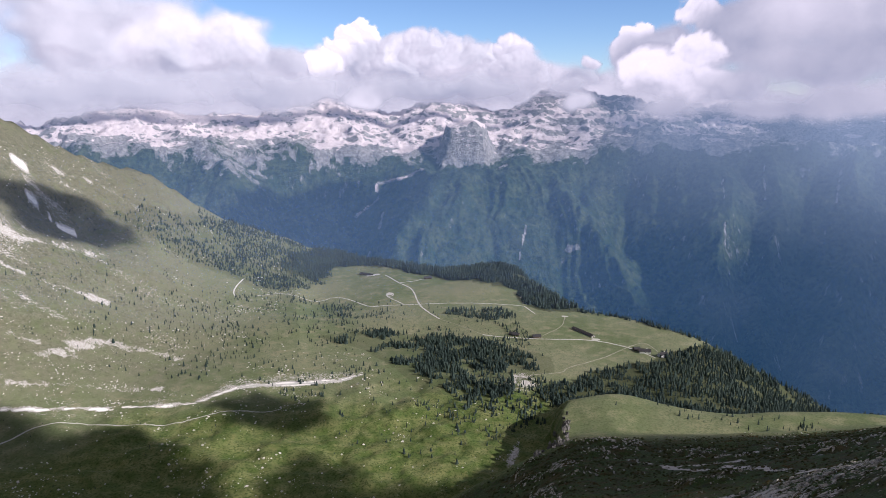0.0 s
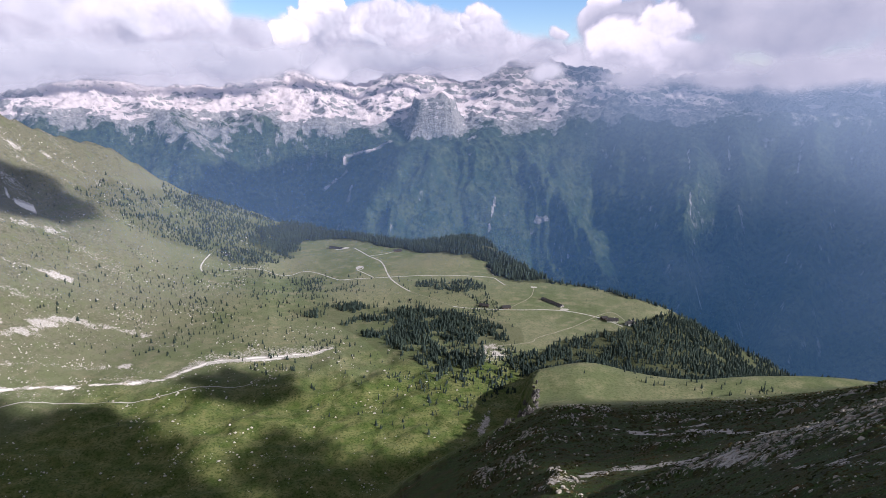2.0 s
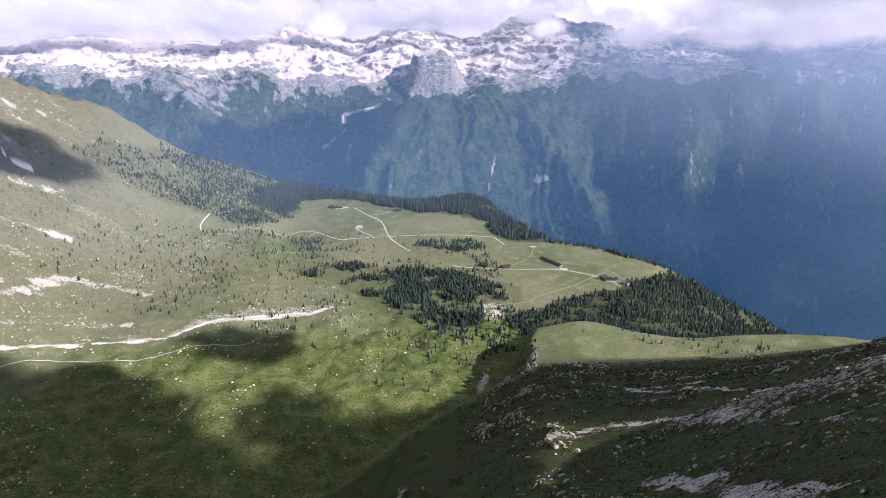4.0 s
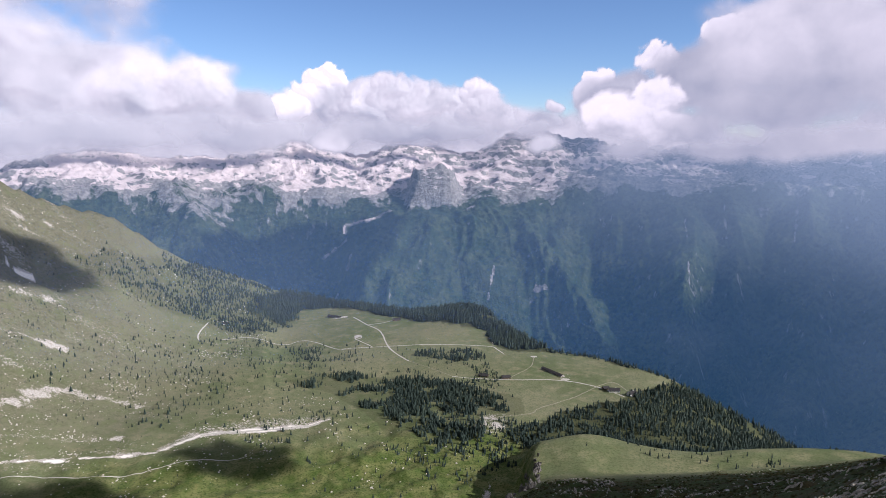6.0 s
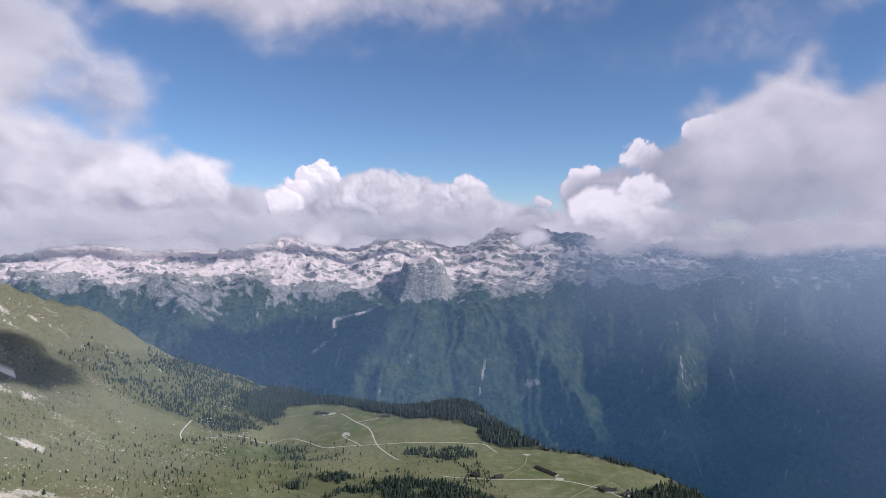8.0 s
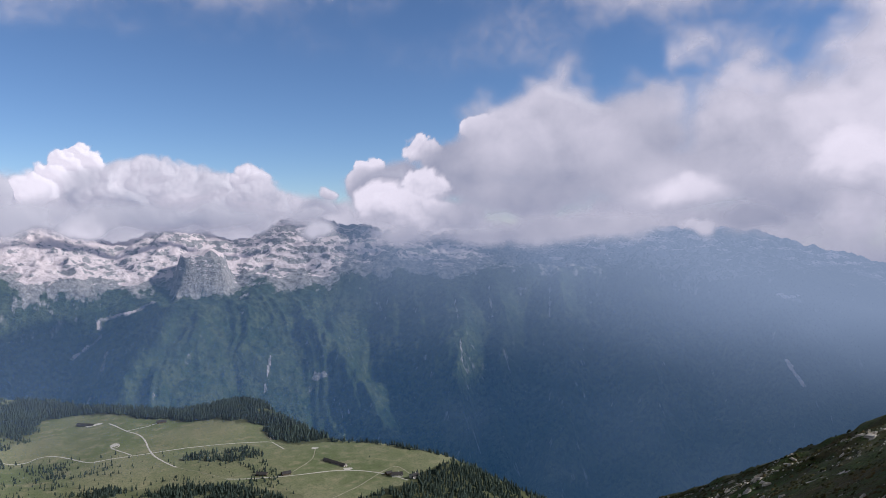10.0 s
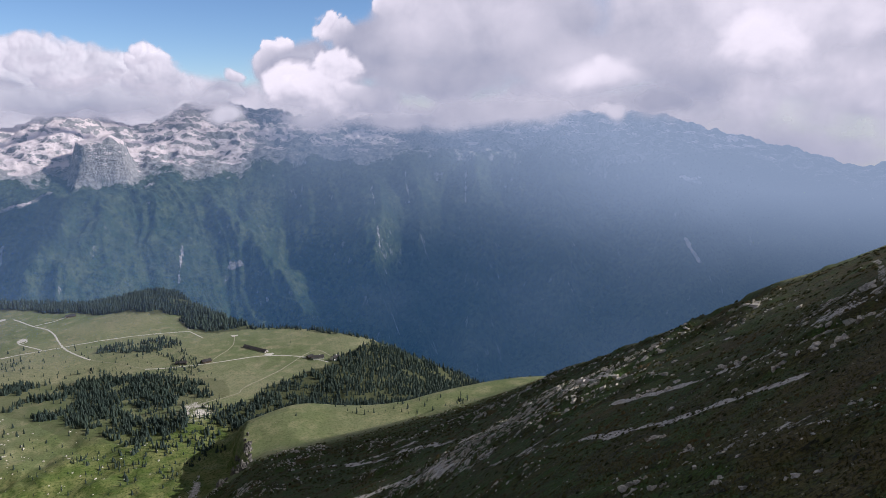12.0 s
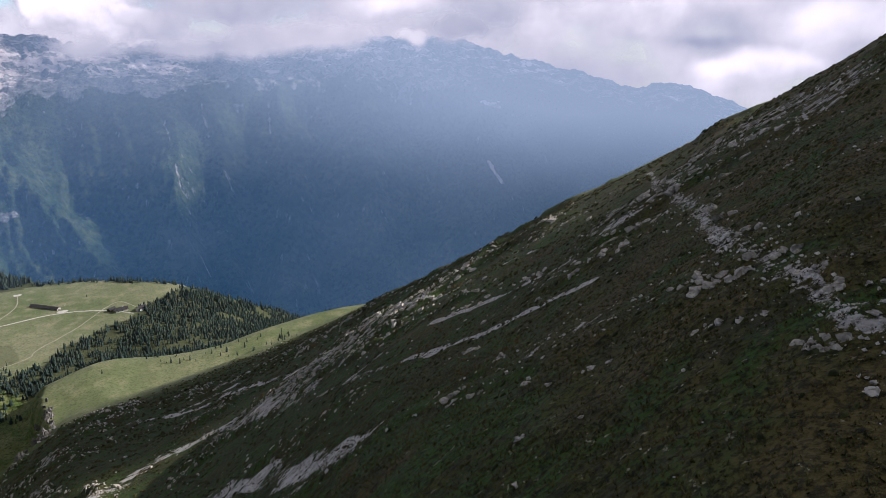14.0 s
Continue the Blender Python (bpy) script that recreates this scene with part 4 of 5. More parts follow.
def forest(name, xs, ys, tall, seed, label):
    """Many spruces in one mesh."""
    rng = np.random.RandomState(seed)
    zs = height(xs, ys)
    P, T, base = [], [], 0
    for x, y, z in zip(xs, ys, zs):
        pts, tri = SPRUCES[rng.randint(6)]
        h = rng.uniform(*tall) * rng.uniform(0.55, 1.1)
        w = h * rng.uniform(1.15, 1.75)
        c, s = math.cos(rng.uniform(0, 6.28)), math.sin(rng.uniform(0, 6.28))
        q = np.empty_like(pts)
        q[:, 0] = x + w * (c * pts[:, 0] - s * pts[:, 1])
        q[:, 1] = y + w * (s * pts[:, 0] + c * pts[:, 1])
        q[:, 2] = z - 0.3 + h * pts[:, 2]
        P.append(q)
        T.append(tri + base)
        base += len(pts)
    me = mesh_of(name, np.concatenate(P), np.concatenate(T), smooth=False)
    me.materials.append(NEEDLES)
    return tagged(new(name, me), label, "forest", kind="stuff")


def patchy(scale, seed, low=-0.1, high=0.25):
    return lambda x, y, a, d: step(low, high, fbm(x / scale, y / scale, 3, seed))


forest("spruce_forest", *scattered(6800, BAND, 401, lambda x, y, a, d: np.interp(a, [-13, -8], [0.3, 1.0]) * step(-0.55, -0.2, fbm(x / 35, y / 35, 3, 430)), 22), (7, 13), 411, "dense dark spruce forest along the brink of the plateau")
forest("spruce_forest", *scattered(7000, FLANK, 402, patchy(26, 431, -0.45, 0.0)), (4.5, 10.5), 412, "dark spruce forest on the falling flank")
forest("spruce_grove", *scattered(2500, CLUMP, 403, lambda x, y, a, d: step(-0.18, 0.16, fbm(x / 26, y / 26, 3, 452) + 0.35 * fbm(x / 75, y / 60, 2, 453) + np.interp(a, [-11, -3, 0, 6, 10], [-0.12, -0.05, 0.12, 0.1, -0.1])), 48), (5, 11), 413, "groves of dark spruce on the meadow")
forest("spruce_forest", *scattered(3400, SLOPE_WOOD, 404, lambda x, y, a, d: (0.25 + step(-0.35, 0.3, fbm(x / 50, y / 50, 3, 435))) * np.interp(a, [-26, -20, -13], [0.35, 0.8, 0.9]), 45), (4, 10), 414, "open spruce wood climbing the slope")
forest("spruce_grove", *scattered(300, GROVE, 405, patchy(30, 436, -0.4, 0.1)), (5, 10), 415, "small dark spruce grove on the open meadow")
forest("spruce_grove", *scattered(150, THICKET, 406, patchy(30, 437, -0.2, 0.2)), (3, 8), 416, "thicket of young spruce and pine on the meadow")
BRINK_ROW = [(11.5, 1190), (15.2, 1172), (21.6, 1108), (22.3, 1135), (15.2, 1205), (11.5, 1230)]
forest("spruce_forest", *scattered(330, BRINK_ROW, 407), (5, 10), 417, "row of spruce tops along the plateau rim")
MEADOW = [(-30, 1250), (-20, 1250), (-14, 1330), (-8, 1280), (0, 1190), (6, 1130), (9.5, 960), (8, 760), (2, 640), (-8, 700), (-16, 900), (-30, 1000)]
forest("young_spruces", *scattered(2600, MEADOW, 408, lambda x, y, a, d: 0.05 + step(0.0, 0.4, fbm(x / 60, y / 60, 3, 438)) * np.interp(a, [-30, -14, -4, 8], [0.05, 0.25, 0.8, 1.0])), (2.6, 8.0), 418, "sprinkling of young spruce over the meadow")
forest("slope_shrubs", *scattered(1000, [(-36, 1000), (-26, 980), (-16, 1120), (-12, 1350), (-16, 1600), (-26, 1500), (-36, 1400)], 420, lambda x, y, a, d: 0.02 + step(0.08, 0.4, fbm(x / 45, y / 30, 3, 441))), (1.8, 5.0), 421, "low dark pine shrubs on the stony slope")
VALE = [(-40, 1000), (-30, 1180), (-18, 1120), (-6, 960), (3, 820), (8, 700), (4, 620), (-10, 500), (-25, 480), (-40, 520)]
forest("meadow_bushes", *scattered(900, VALE, 440, lambda x, y, a, d: 0.05 + step(0.0, 0.4, fbm(x / 40, y / 40, 3, 445))), (1.0, 2.6), 446, "small dark bushes dotted over the pasture")
RUIN_WOOD = [(2.5, 905), (9.2, 905), (10.5, 860), (12, 800), (9, 730), (2, 770)]
forest("young_spruces", *scattered(260, RUIN_WOOD, 409, patchy(25, 439, -0.3, 0.1)), (4, 11), 419, "loose spruce among pale rocks")


# ---- things ----
def part(name, bm, material, parent=None, label=""):
    me = bpy.data.meshes.new(name)
    bm.to_mesh(me)
    bm.free()
    me.materials.append(material)
    ob = new(name, me)
    ob.parent = parent
    return tagged(ob, label)


def block(bm, x0, x1, y0, y1, z0, z1):
    """A box between the given bounds, with slightly broken edges."""
    made = bmesh.ops.create_cube(bm, size=1)["verts"]
    for v in made:
        v.co = Vector(((x0, x1)[v.co.x > 0], (y0, y1)[v.co.y > 0], (z0, z1)[v.co.z > 0]))
    return made


def box(*bounds):
    bm = bmesh.new()
    block(bm, *bounds)
    return bm


def prism(points, x0, x1):
    """An outline in y and z drawn out along x."""
    bm = bmesh.new()
    a = [bm.verts.new((x0, y, z)) for y, z in points]
    b = [bm.verts.new((x1, y, z)) for y, z in points]
    bm.faces.new(a[::-1])
    bm.faces.new(b)
    for k in range(len(points)):
        q = (k + 1) % len(points)
        bm.faces.new((a[k], a[q], b[q], b[k]))
    bmesh.ops.recalc_face_normals(bm, faces=bm.faces[:])
    return bm


MASONRY = plain("grey_masonry", (0.26, 0.245, 0.22), (0.42, 0.40, 0.36), 0.8, 0.92)
TRACK = plain("worn_track", (0.20, 0.185, 0.125), (0.34, 0.315, 0.24), 0.6, 0.95)


def alp_building(name, label, bearing, d, long, wide, tall, turn, wall_mat=MASONRY, windows=4, group="alpine farm buildings", chimney=False):
    """A long low alpine building under a gable roof, its length along its own x."""
    x, y = spot(bearing, d)
    root = new(name)
    tagged(root, label, "building", group)
    z = min(float(height(np.array(x + dx), np.array(y + dy))) for dx in (-long / 3, long / 3) for dy in (-wide / 2, wide / 2))
    root.matrix_world = pose(x, y, z - 0.1, 0, 0, turn)
    l, w, ridge = long / 2, wide / 2, tall + wide * 0.30
    t = 0.45
    part("long_wall", box(-l, l, -w, -w + t, 0, tall), wall_mat, root)
    part("long_wall", box(-l, l, w - t, w, 0, tall), wall_mat, root)
    gable = [(-w + t, 0), (w - t, 0), (w - t, tall), (0, ridge - 0.25), (-w + t, tall)]
    part("gable_wall", prism(gable, -l, -l + t), wall_mat, root)
    part("gable_wall", prism(gable, l - t, l), wall_mat, root)
    for side in (-1, 1):
        slab = [(0, ridge), (side * (w + 0.7), tall - 0.25), (side * (w + 0.7), tall + 0.0), (0, ridge + 0.25)]
        part("roof_slope", prism(slab, -l - 0.6, l + 0.6), ROOFING, root, "dark brown sheet roof")
    for k in range(windows):
        cx = -l + long * (k + 0.5) / windows
        for side in (-1, 1):
            y0, y1 = sorted((side * (w - 0.05), side * (w + 0.06)))
            pane = part("window", box(cx - 0.6, cx + 0.6, y0, y1, tall * 0.42, tall * 0.42 + 0.9), TIMBER, root)
            part("window_sill", box(cx - 0.7, cx + 0.7, y0 + (0.1 if side > 0 else -0.1), y1 + (0.1 if side > 0 else -0.1), tall * 0.42 - 0.12, tall * 0.42), PLASTER, pane)
    part("door", box(l - 0.05, l + 0.08, -1.0, 1.0, 0.1, 2.2), TIMBER, root, "dark boarded door")
    if chimney:
        part("chimney", box(l * 0.3 - 0.4, l * 0.3 + 0.4, -0.4, 0.4, ridge - 0.6, ridge + 1.2), PLASTER, root)
    return root


alp_building("cattle_barn", "long low cattle barn with dark roof on the meadow", 12.13, 1077, 47, 7.5, 2.7, -59, windows=9)
alp_building("hay_hut", "small dark hut beside the gravel road", 6.23, 1048, 15, 8, 3.0, -25, TIMBER, 2)
alp_building("hay_hut", "dark hut among trees beside the gravel road", 8.15, 1040, 13, 8, 3.0, 10, TIMBER, 2)
alp_building("farmhouse", "white alpine farmhouse at the wood's edge", 18.75, 1003, 12, 9, 4.2, 20, PLASTER, 2, chimney=True)
alp_building("farmhouse", "low farmhouse with dark roof near the wood", 17.3, 1012, 16, 9, 3.4, -10, PLASTER, 3, chimney=True)
alp_building("hay_hut", "little dark hut beside the farmhouses", 16.6, 1020, 9, 7, 2.8, 15, TIMBER, 1)
alp_building("cattle_barn", "distant barn beside a pale gravel yard", -6.5, 1474, 34, 9, 3.2, -30, windows=5)
alp_building("hay_hut", "distant hut at the end of a track", -1.3, 1392, 16, 8, 3.0, 5, TIMBER, 2)
alp_building("hay_hut", "small hut above the winding track", -15.4, 1404, 11, 7, 3.0, 30, PLASTER, 1)


def smooth_line(points, gap):
    """Points every gap metres along a line through (bearing, distance) places, its corners rounded."""
    p = np.array([spot(*q) for q in points])
    for _ in range(3):
        q = np.empty((2 * len(p), 2))
        q[0], q[-1] = p[0], p[-1]
        q[1:-1:2], q[2:-1:2] = 0.75 * p[:-1] + 0.25 * p[1:], 0.25 * p[:-1] + 0.75 * p[1:]
        p = q
    t = np.concatenate([[0], np.cumsum(np.hypot(*np.diff(p, axis=0).T))])
    s = np.linspace(0, t[-1], max(3, int(t[-1] / gap)))
    return np.interp(s, t, p[:, 0]), np.interp(s, t, p[:, 1])


def gravel_road(name, points, wide, seed, label="pale gravel road across the green meadow", surface=GRAVEL):
    """A gravel carriageway with a low crown and ragged verges, lying on the ground."""
    x, y = smooth_line(points, 4.0)
    tx, ty = np.gradient(x), np.gradient(y)
    n = np.hypot(tx, ty)
    nx, ny = -ty / n, tx / n
    rng = np.random.RandomState(seed)
    rows = []
    for k, lift in ((-1, 0.04), (-0.5, 0.25), (0.5, 0.25), (1, 0.04)):
        o = k * wide * 0.27 * (1 + (rng.uniform(-0.25, 0.25, len(x)) if abs(k) == 1 else 0))
        px, py = x + nx * o, y + ny * o
        rows.append(np.stack([px, py, height(px, py) + lift], -1))
    P = np.stack(rows, 1)
    i = np.arange(len(x) * 4).reshape(-1, 4)
    quads = np.stack([i[:-1, :-1], i[:-1, 1:], i[1:, 1:], i[1:, :-1]], -1).reshape(-1, 4)[:, ::-1]
    me = mesh_of(name, P.reshape(-1, 3), quads)
    me.materials.append(surface)
    return tagged(new(name, me), label, "road", kind="structure")


gravel_road("road_1", [(-17.38, 1285), (-17.62, 1309), (-17.22, 1351), (-16.66, 1395)], 4.5, 1)
gravel_road("road_2", [(-16.07, 1409), (-15.6, 1420), (-15.16, 1425)], 6, 2)
gravel_road("road_3", [(-15.7, 1309), (-13.63, 1333), (-12.26, 1298), (-10.37, 1297), (-9.41, 1324), (-7.98, 1294), (-6.56, 1226), (-5.6, 1222)], 4.5, 3)
gravel_road("road_4", [(-6.0, 1221), (-2.16, 1219), (2.26, 1215), (6.9, 1211), (7.3, 1198), (8.0, 1165)], 4.0, 4)
gravel_road("road_5", [(-4.95, 1448), (-3.85, 1374), (-2.54, 1323), (-2.16, 1218), (-1.18, 1166), (-0.3, 1135)], 5.0, 5)
gravel_road("road_6", [(-3.85, 1374), (-2.39, 1380), (-1.41, 1396)], 4.5, 6)
gravel_road("road_7", [(-3.4, 1222), (-5.08, 1286), (-4.44, 1311), (-4.21, 1283), (-4.84, 1277)], 4.0, 7)
gravel_road("road_14", [(-0.3, 1135), (1.78, 1089), (3.5, 1050)], 1.8, 14, "faint trodden track among the trees", TRACK)
gravel_road("road_8", [(3.5, 1050), (4.6, 1042), (6.23, 1037), (8.68, 1032), (12.9, 1050), (15.92, 1030), (18.17, 994)], 4.5, 8)
gravel_road("road_9", [(6.81, 886), (9.52, 903), (10.73, 912), (10.71, 926), (13.56, 967), (15.92, 1030), (17.26, 1062), (18.36, 1019)], 3.0, 9, "narrow pale track beside the wood", TRACK)
gravel_road("road_11", FOOTPATH, 3.0, 11, "pale footpath winding through the pasture")
gravel_road("road_13", [(-17.8, 888), (-14.0, 885), (-9.2, 880), (-8.0, 884)], 9, 13, "dry white gravel bed in the valley floor")
gravel_road("road_10", [(8.67, 1048), (10.33, 1100), (10.54, 1160)], 2.6, 10, "faint track to the upper meadow", TRACK)
for k, (b, d, w, l, turn) in enumerate(((13.2, 1050, 16, 10, 0), (-6.0, 1462, 34, 16, 20), (10.5, 1158, 14, 9, 0), (7.0, 1250, 14, 60, 0), (-4.6, 1296, 16, 22, 0))):
    x, y = spot(b, d)
    rng = np.random.RandomState(700 + k)
    ang = np.linspace(0, 6.2832, 28, endpoint=False)
    r = rng.uniform(0.75, 1.1, 28)
    px = np.concatenate([[x], x + w / 2 * r * np.cos(ang)])
    py = np.concatenate([[y], y + l / 2 * r * np.sin(ang)])
    P = np.stack([px, py, height(px, py) + 0.45], -1)
    me = mesh_of("pavement", P, [(0, 1 + j, 1 + (j + 1) % 28) for j in range(28)])
    me.materials.append(GRAVEL)
    tagged(new("pavement", me), "pale gravel yard worn into the meadow", "yard", kind="structure")


# single spruces standing free on the meadow
def spruce(seed, name="spruce_tree", label="lone dark spruce standing on the meadow"):
    """A spruce ten metres tall at the origin."""
    root = new(name)
    tagged(root, label, "tree", "free-standing spruces")
    bm = bmesh.new()
    bmesh.ops.create_cone(bm, cap_ends=True, segments=7, radius1=0.2, radius2=0.03, depth=9.6, matrix=Matrix.Translation((0, 0, 4.6)))
    part("trunk", bm, BARK, root)
    pts, tri = cone_tree(9, 11, seed)
    me = mesh_of("crown", pts * (10.5, 10.5, 10), tri, smooth=False)
    me.materials.append(NEEDLES)
    crown = new("crown", me)
    crown.parent = root
    return root


kinds = [spruce(500 + k) for k in range(4)]
FREE = [(-27, 1230), (-19, 1250), (-14, 1330), (-7, 1270), (0, 1190), (6.5, 1140), (9.0, 980), (8, 800), (2, 700), (-8, 760), (-15, 950), (-27, 1050)]
tx, ty = scattered(210, FREE, 510, lambda x, y, a, d: 0.1 + 0.9 * step(-0.1, 0.35, fbm(x / 45, y / 45, 3, 511)) * np.interp(a, [-27, -10, 0], [0.35, 0.7, 1.0]))
kx, ky = scattered(60, [(18, 745), (23, 745), (31, 765), (31, 735), (24, 705), (19, 712)], 512)
tx, ty = np.concatenate([tx, kx, [spot(15.2, 712)[0], spot(15.0, 1100)[0]]]), np.concatenate([ty, ky, [spot(15.2, 712)[1], spot(15.0, 1100)[1]]])
rng = np.random.RandomState(513)
for k, (x, y, z) in enumerate(zip(tx, ty, height(tx, ty))):
    s = rng.uniform(0.3, 0.95)
    m = pose(x, y, z - 0.15, rng.uniform(-3, 3), rng.uniform(-3, 3), rng.uniform(0, 360)) @ Matrix.Diagonal((s, s, s, 1))
    if k < 4:
        kinds[k].matrix_world = m
    else:
        copy_thing(kinds[k % 4], Matrix(m))


# ---- rocks ----
def rock_mesh(seed, detail=2):
    """A weathered limestone block about one metre across: broken planes, pitted faces."""
    bm = bmesh.new()
    bmesh.ops.create_icosphere(bm, subdivisions=detail, radius=0.5)
    rng = random.Random(seed)
    cuts = [(Vector((rng.uniform(-1, 1), rng.uniform(-1, 1), rng.uniform(-0.6, 1))).normalized(), rng.uniform(0.12, 0.32)) for _ in range(15)]
    for v in bm.verts:
        for n, far_off in cuts:
            over = v.co.dot(n) - far_off
            if over > 0:
                v.co -= n * over
        v.co += v.co.normalized() * 0.12 * noise.noise(v.co * 3.1 + Vector((seed * 3.7, 0, 0))) + v.co.normalized() * 0.17 * noise.noise(v.co * 7 + Vector((0, seed, 0)))
    me = bpy.data.meshes.new("limestone_rock")
    bm.to_mesh(me)
    bm.free()
    me.materials.append(LIMESTONE)
    return me


ROCKS = [rock_mesh(k, 3) for k in range(8)]


def rock(x, y, size, rng, label, group="rocks on the mountainside"):
    ob = new("limestone_rock", ROCKS[rng.randint(8)])
    z = float(height(np.array(x), np.array(y)))
    ob.matrix_world = pose(x, y, z + size * 0.02, rng.uniform(-20, 20), rng.uniform(-20, 20), rng.uniform(0, 360)) @ Matrix.Diagonal((size * rng.uniform(0.8, 1.3), size * rng.uniform(0.7, 1.1), size * rng.uniform(0.55, 0.85), 1))
    return tagged(ob, label, "rock", group)


rng = np.random.RandomState(601)
# outcrops: bearing, distance, half length along the slope, half width, number, largest
for b, d, long, wide, many, big in ((61.1, 127, 1.6, 1.0, 4, 4.4), (62.7, 121, 1.2, 1.0, 3, 3.4), (58.4, 98, 2.0, 1.3, 7, 2.8), (67.0, 52, 1.0, 0.7, 7, 1.5), (65.0, 56, 0.9, 0.6, 5, 1.3), (65.9, 54, 0.6, 0.6, 4, 1.0), (68.8, 52, 1.0, 0.9, 8, 1.5),
                                    (65.2, 86, 2.2, 0.9, 9, 1.6), (66.5, 79, 2.0, 1.0, 9, 1.4), (68.5, 66, 1.8, 0.9, 8, 1.1), (71.3, 51, 1.2, 0.7, 8, 0.9), (73.2, 44, 1.0, 0.8, 9, 1.0), (75.3, 41, 1.1, 0.7, 9, 1.0),
                                    (74.0, 36, 0.5, 0.3, 4, 0.8), (75.2, 35, 0.7, 0.3, 4, 0.9), (66.4, 44, 0.7, 0.4, 6, 0.8), (67.5, 39, 0.4, 0.3, 3, 0.6), (69.7, 42, 0.7, 0.5, 6, 0.7), (51.7, 53, 0.7, 0.7, 6, 1.2), (45.3, 64, 2.2, 0.8, 10, 1.3),
                                    (47.5, 60, 1.4, 0.7, 6, 1.1), (55.5, 97, 0.8, 0.6, 4, 1.5), (68.3, 126, 2.6, 1.4, 7, 2.2), (66.3, 109, 1.6, 1.2, 6, 1.7), (54.0, 49, 0.3, 0.2, 2, 0.9), (57.4, 48, 0.3, 0.3, 3, 0.8), (49.5, 71, 1.4, 0.6, 7, 1.0),
                                    (46.0, 89, 2.6, 0.8, 9, 1.4), (46.1, 142, 5.0, 1.5, 12, 2.4), (51.2, 128, 4.0, 1.3, 10, 2.2), (60.4, 104, 1.4, 0.7, 6, 1.4), (78.0, 38, 1.0, 0.8, 7, 1.0), (79.2, 31, 0.7, 0.5, 5, 0.8), (51.3, 41, 0.4, 0.3, 3, 1.0),
                                    (50.9, 35, 0.7, 0.5, 5, 0.8), (76.4, 35, 0.7, 0.5, 5, 0.7)):
    cx, cy = spot(b, d)
    for k in range(many + 1):
        u, v = rng.normal(0, long * 0.7), rng.normal(0, wide * 0.7)
        rock(cx + 0.3 * u + v, cy + u - 0.3 * v, 1.55 * big * (0.28 + 0.72 * rng.uniform(0, 1) ** 1.5), rng, "pale pitted limestone outcrop block in the turf" if big > 1.4 else "pale limestone rock lying in dark turf")
for b, d, size in ((-24.25, 868, 9.0), (-23.9, 866, 6.0), (-24.6, 870, 4.5), (-23.4, 863, 4.0), (-25.2, 828, 4.5), (-24.2, 815, 5.0), (-23.6, 806, 4.0), (-4.9, 740, 4.0), (-4.5, 733, 5.0), (-5.3, 738, 3.5), (-4.2, 742, 3.0)):
    rock(*spot(b, d), size, rng, "big white limestone boulder lying in the pasture", "boulders in the pasture")
sa_, sd_ = rng.uniform(30, 80, 14), rng.uniform(32, 80, 14)
for b, d in zip(sa_, sd_):
    rock(*spot(b, d), 0.25 + 0.9 * rng.uniform(0, 1) ** 2 * (0.5 + d / 120), rng, "small weathered limestone rock on the slope")


# cliff at the nose of the bench: upright fluted blocks, shade put into their dark colour
CLIFF = plain("shaded_cliff_rock", (0.055, 0.052, 0.048), (0.20, 0.185, 0.165), 0.7, 0.95, bump=1.0, reach=0.5)
PILLARS = []
for k in range(4):
    me = rock_mesh(40 + k, 3)
    me.name = "cliff_block"
    me.materials.clear()
    me.materials.append(CLIFF)
    PILLARS.append(me)
rng = np.random.RandomState(660)
for k in range(44):
    b = rng.uniform(7.8, 11.8)
    x, y = spot(b, float(LIP_D(b)) - rng.uniform(25, 75)) if k % 5 == 0 else spot(rng.uniform(9.5, 11.3), rng.uniform(600, 690))
    ob = new("cliff_block", PILLARS[k % 4])
    z = float(height(np.array(x), np.array(y)))
    w, h = rng.uniform(4, 10), rng.uniform(6, 13)
    ob.matrix_world = pose(x, y, z + h * 0.12, rng.uniform(-8, 8), rng.uniform(-8, 8), rng.uniform(0, 360)) @ Matrix.Diagonal((w, w * rng.uniform(0.6, 1.0), h, 1))
    tagged(ob, "dark fluted cliff block below the grassy knoll", "cliff", "cliff below the knoll")


GREYSTONE = plain("lichened_limestone", (0.36, 0.335, 0.29), (0.70, 0.655, 0.58), 1.1, 0.94)


def pebbles(name, xs, ys, sizes, seed, label):
    """Loose stones, many in one mesh."""
    rng = np.random.RandomState(seed)
    base = np.array([(1, 0, 0), (0, 1, 0), (-1, 0, 0), (0, -1, 0), (0.1, 0.1, 1), (0, 0, -1)], float) * 0.5
    tri = np.array([(0, 1, 4), (1, 2, 4), (2, 3, 4), (3, 0, 4), (1, 0, 5), (2, 1, 5), (3, 2, 5), (0, 3, 5)])
    n = len(xs)
    P = base[None] * rng.uniform(0.6, 1.3, (n, 6, 3)) * np.asarray(sizes)[:, None, None] * (1, 1, 0.75)
    a = rng.uniform(0, 6.28, n)
    c, s = np.cos(a)[:, None], np.sin(a)[:, None]
    x, y = P[..., 0] * c - P[..., 1] * s, P[..., 0] * s + P[..., 1] * c
    P = np.stack([x + xs[:, None], y + ys[:, None], P[..., 2] + (height(xs, ys) + 0.1 * np.asarray(sizes))[:, None]], -1)
    T = (tri[None] + 6 * np.arange(n)[:, None, None]).reshape(-1, 3)
    me = mesh_of(name, P.reshape(-1, 3), T, smooth=False)
    me.materials.append(GREYSTONE)
    return tagged(new(name, me), label, "stones", kind="stuff")


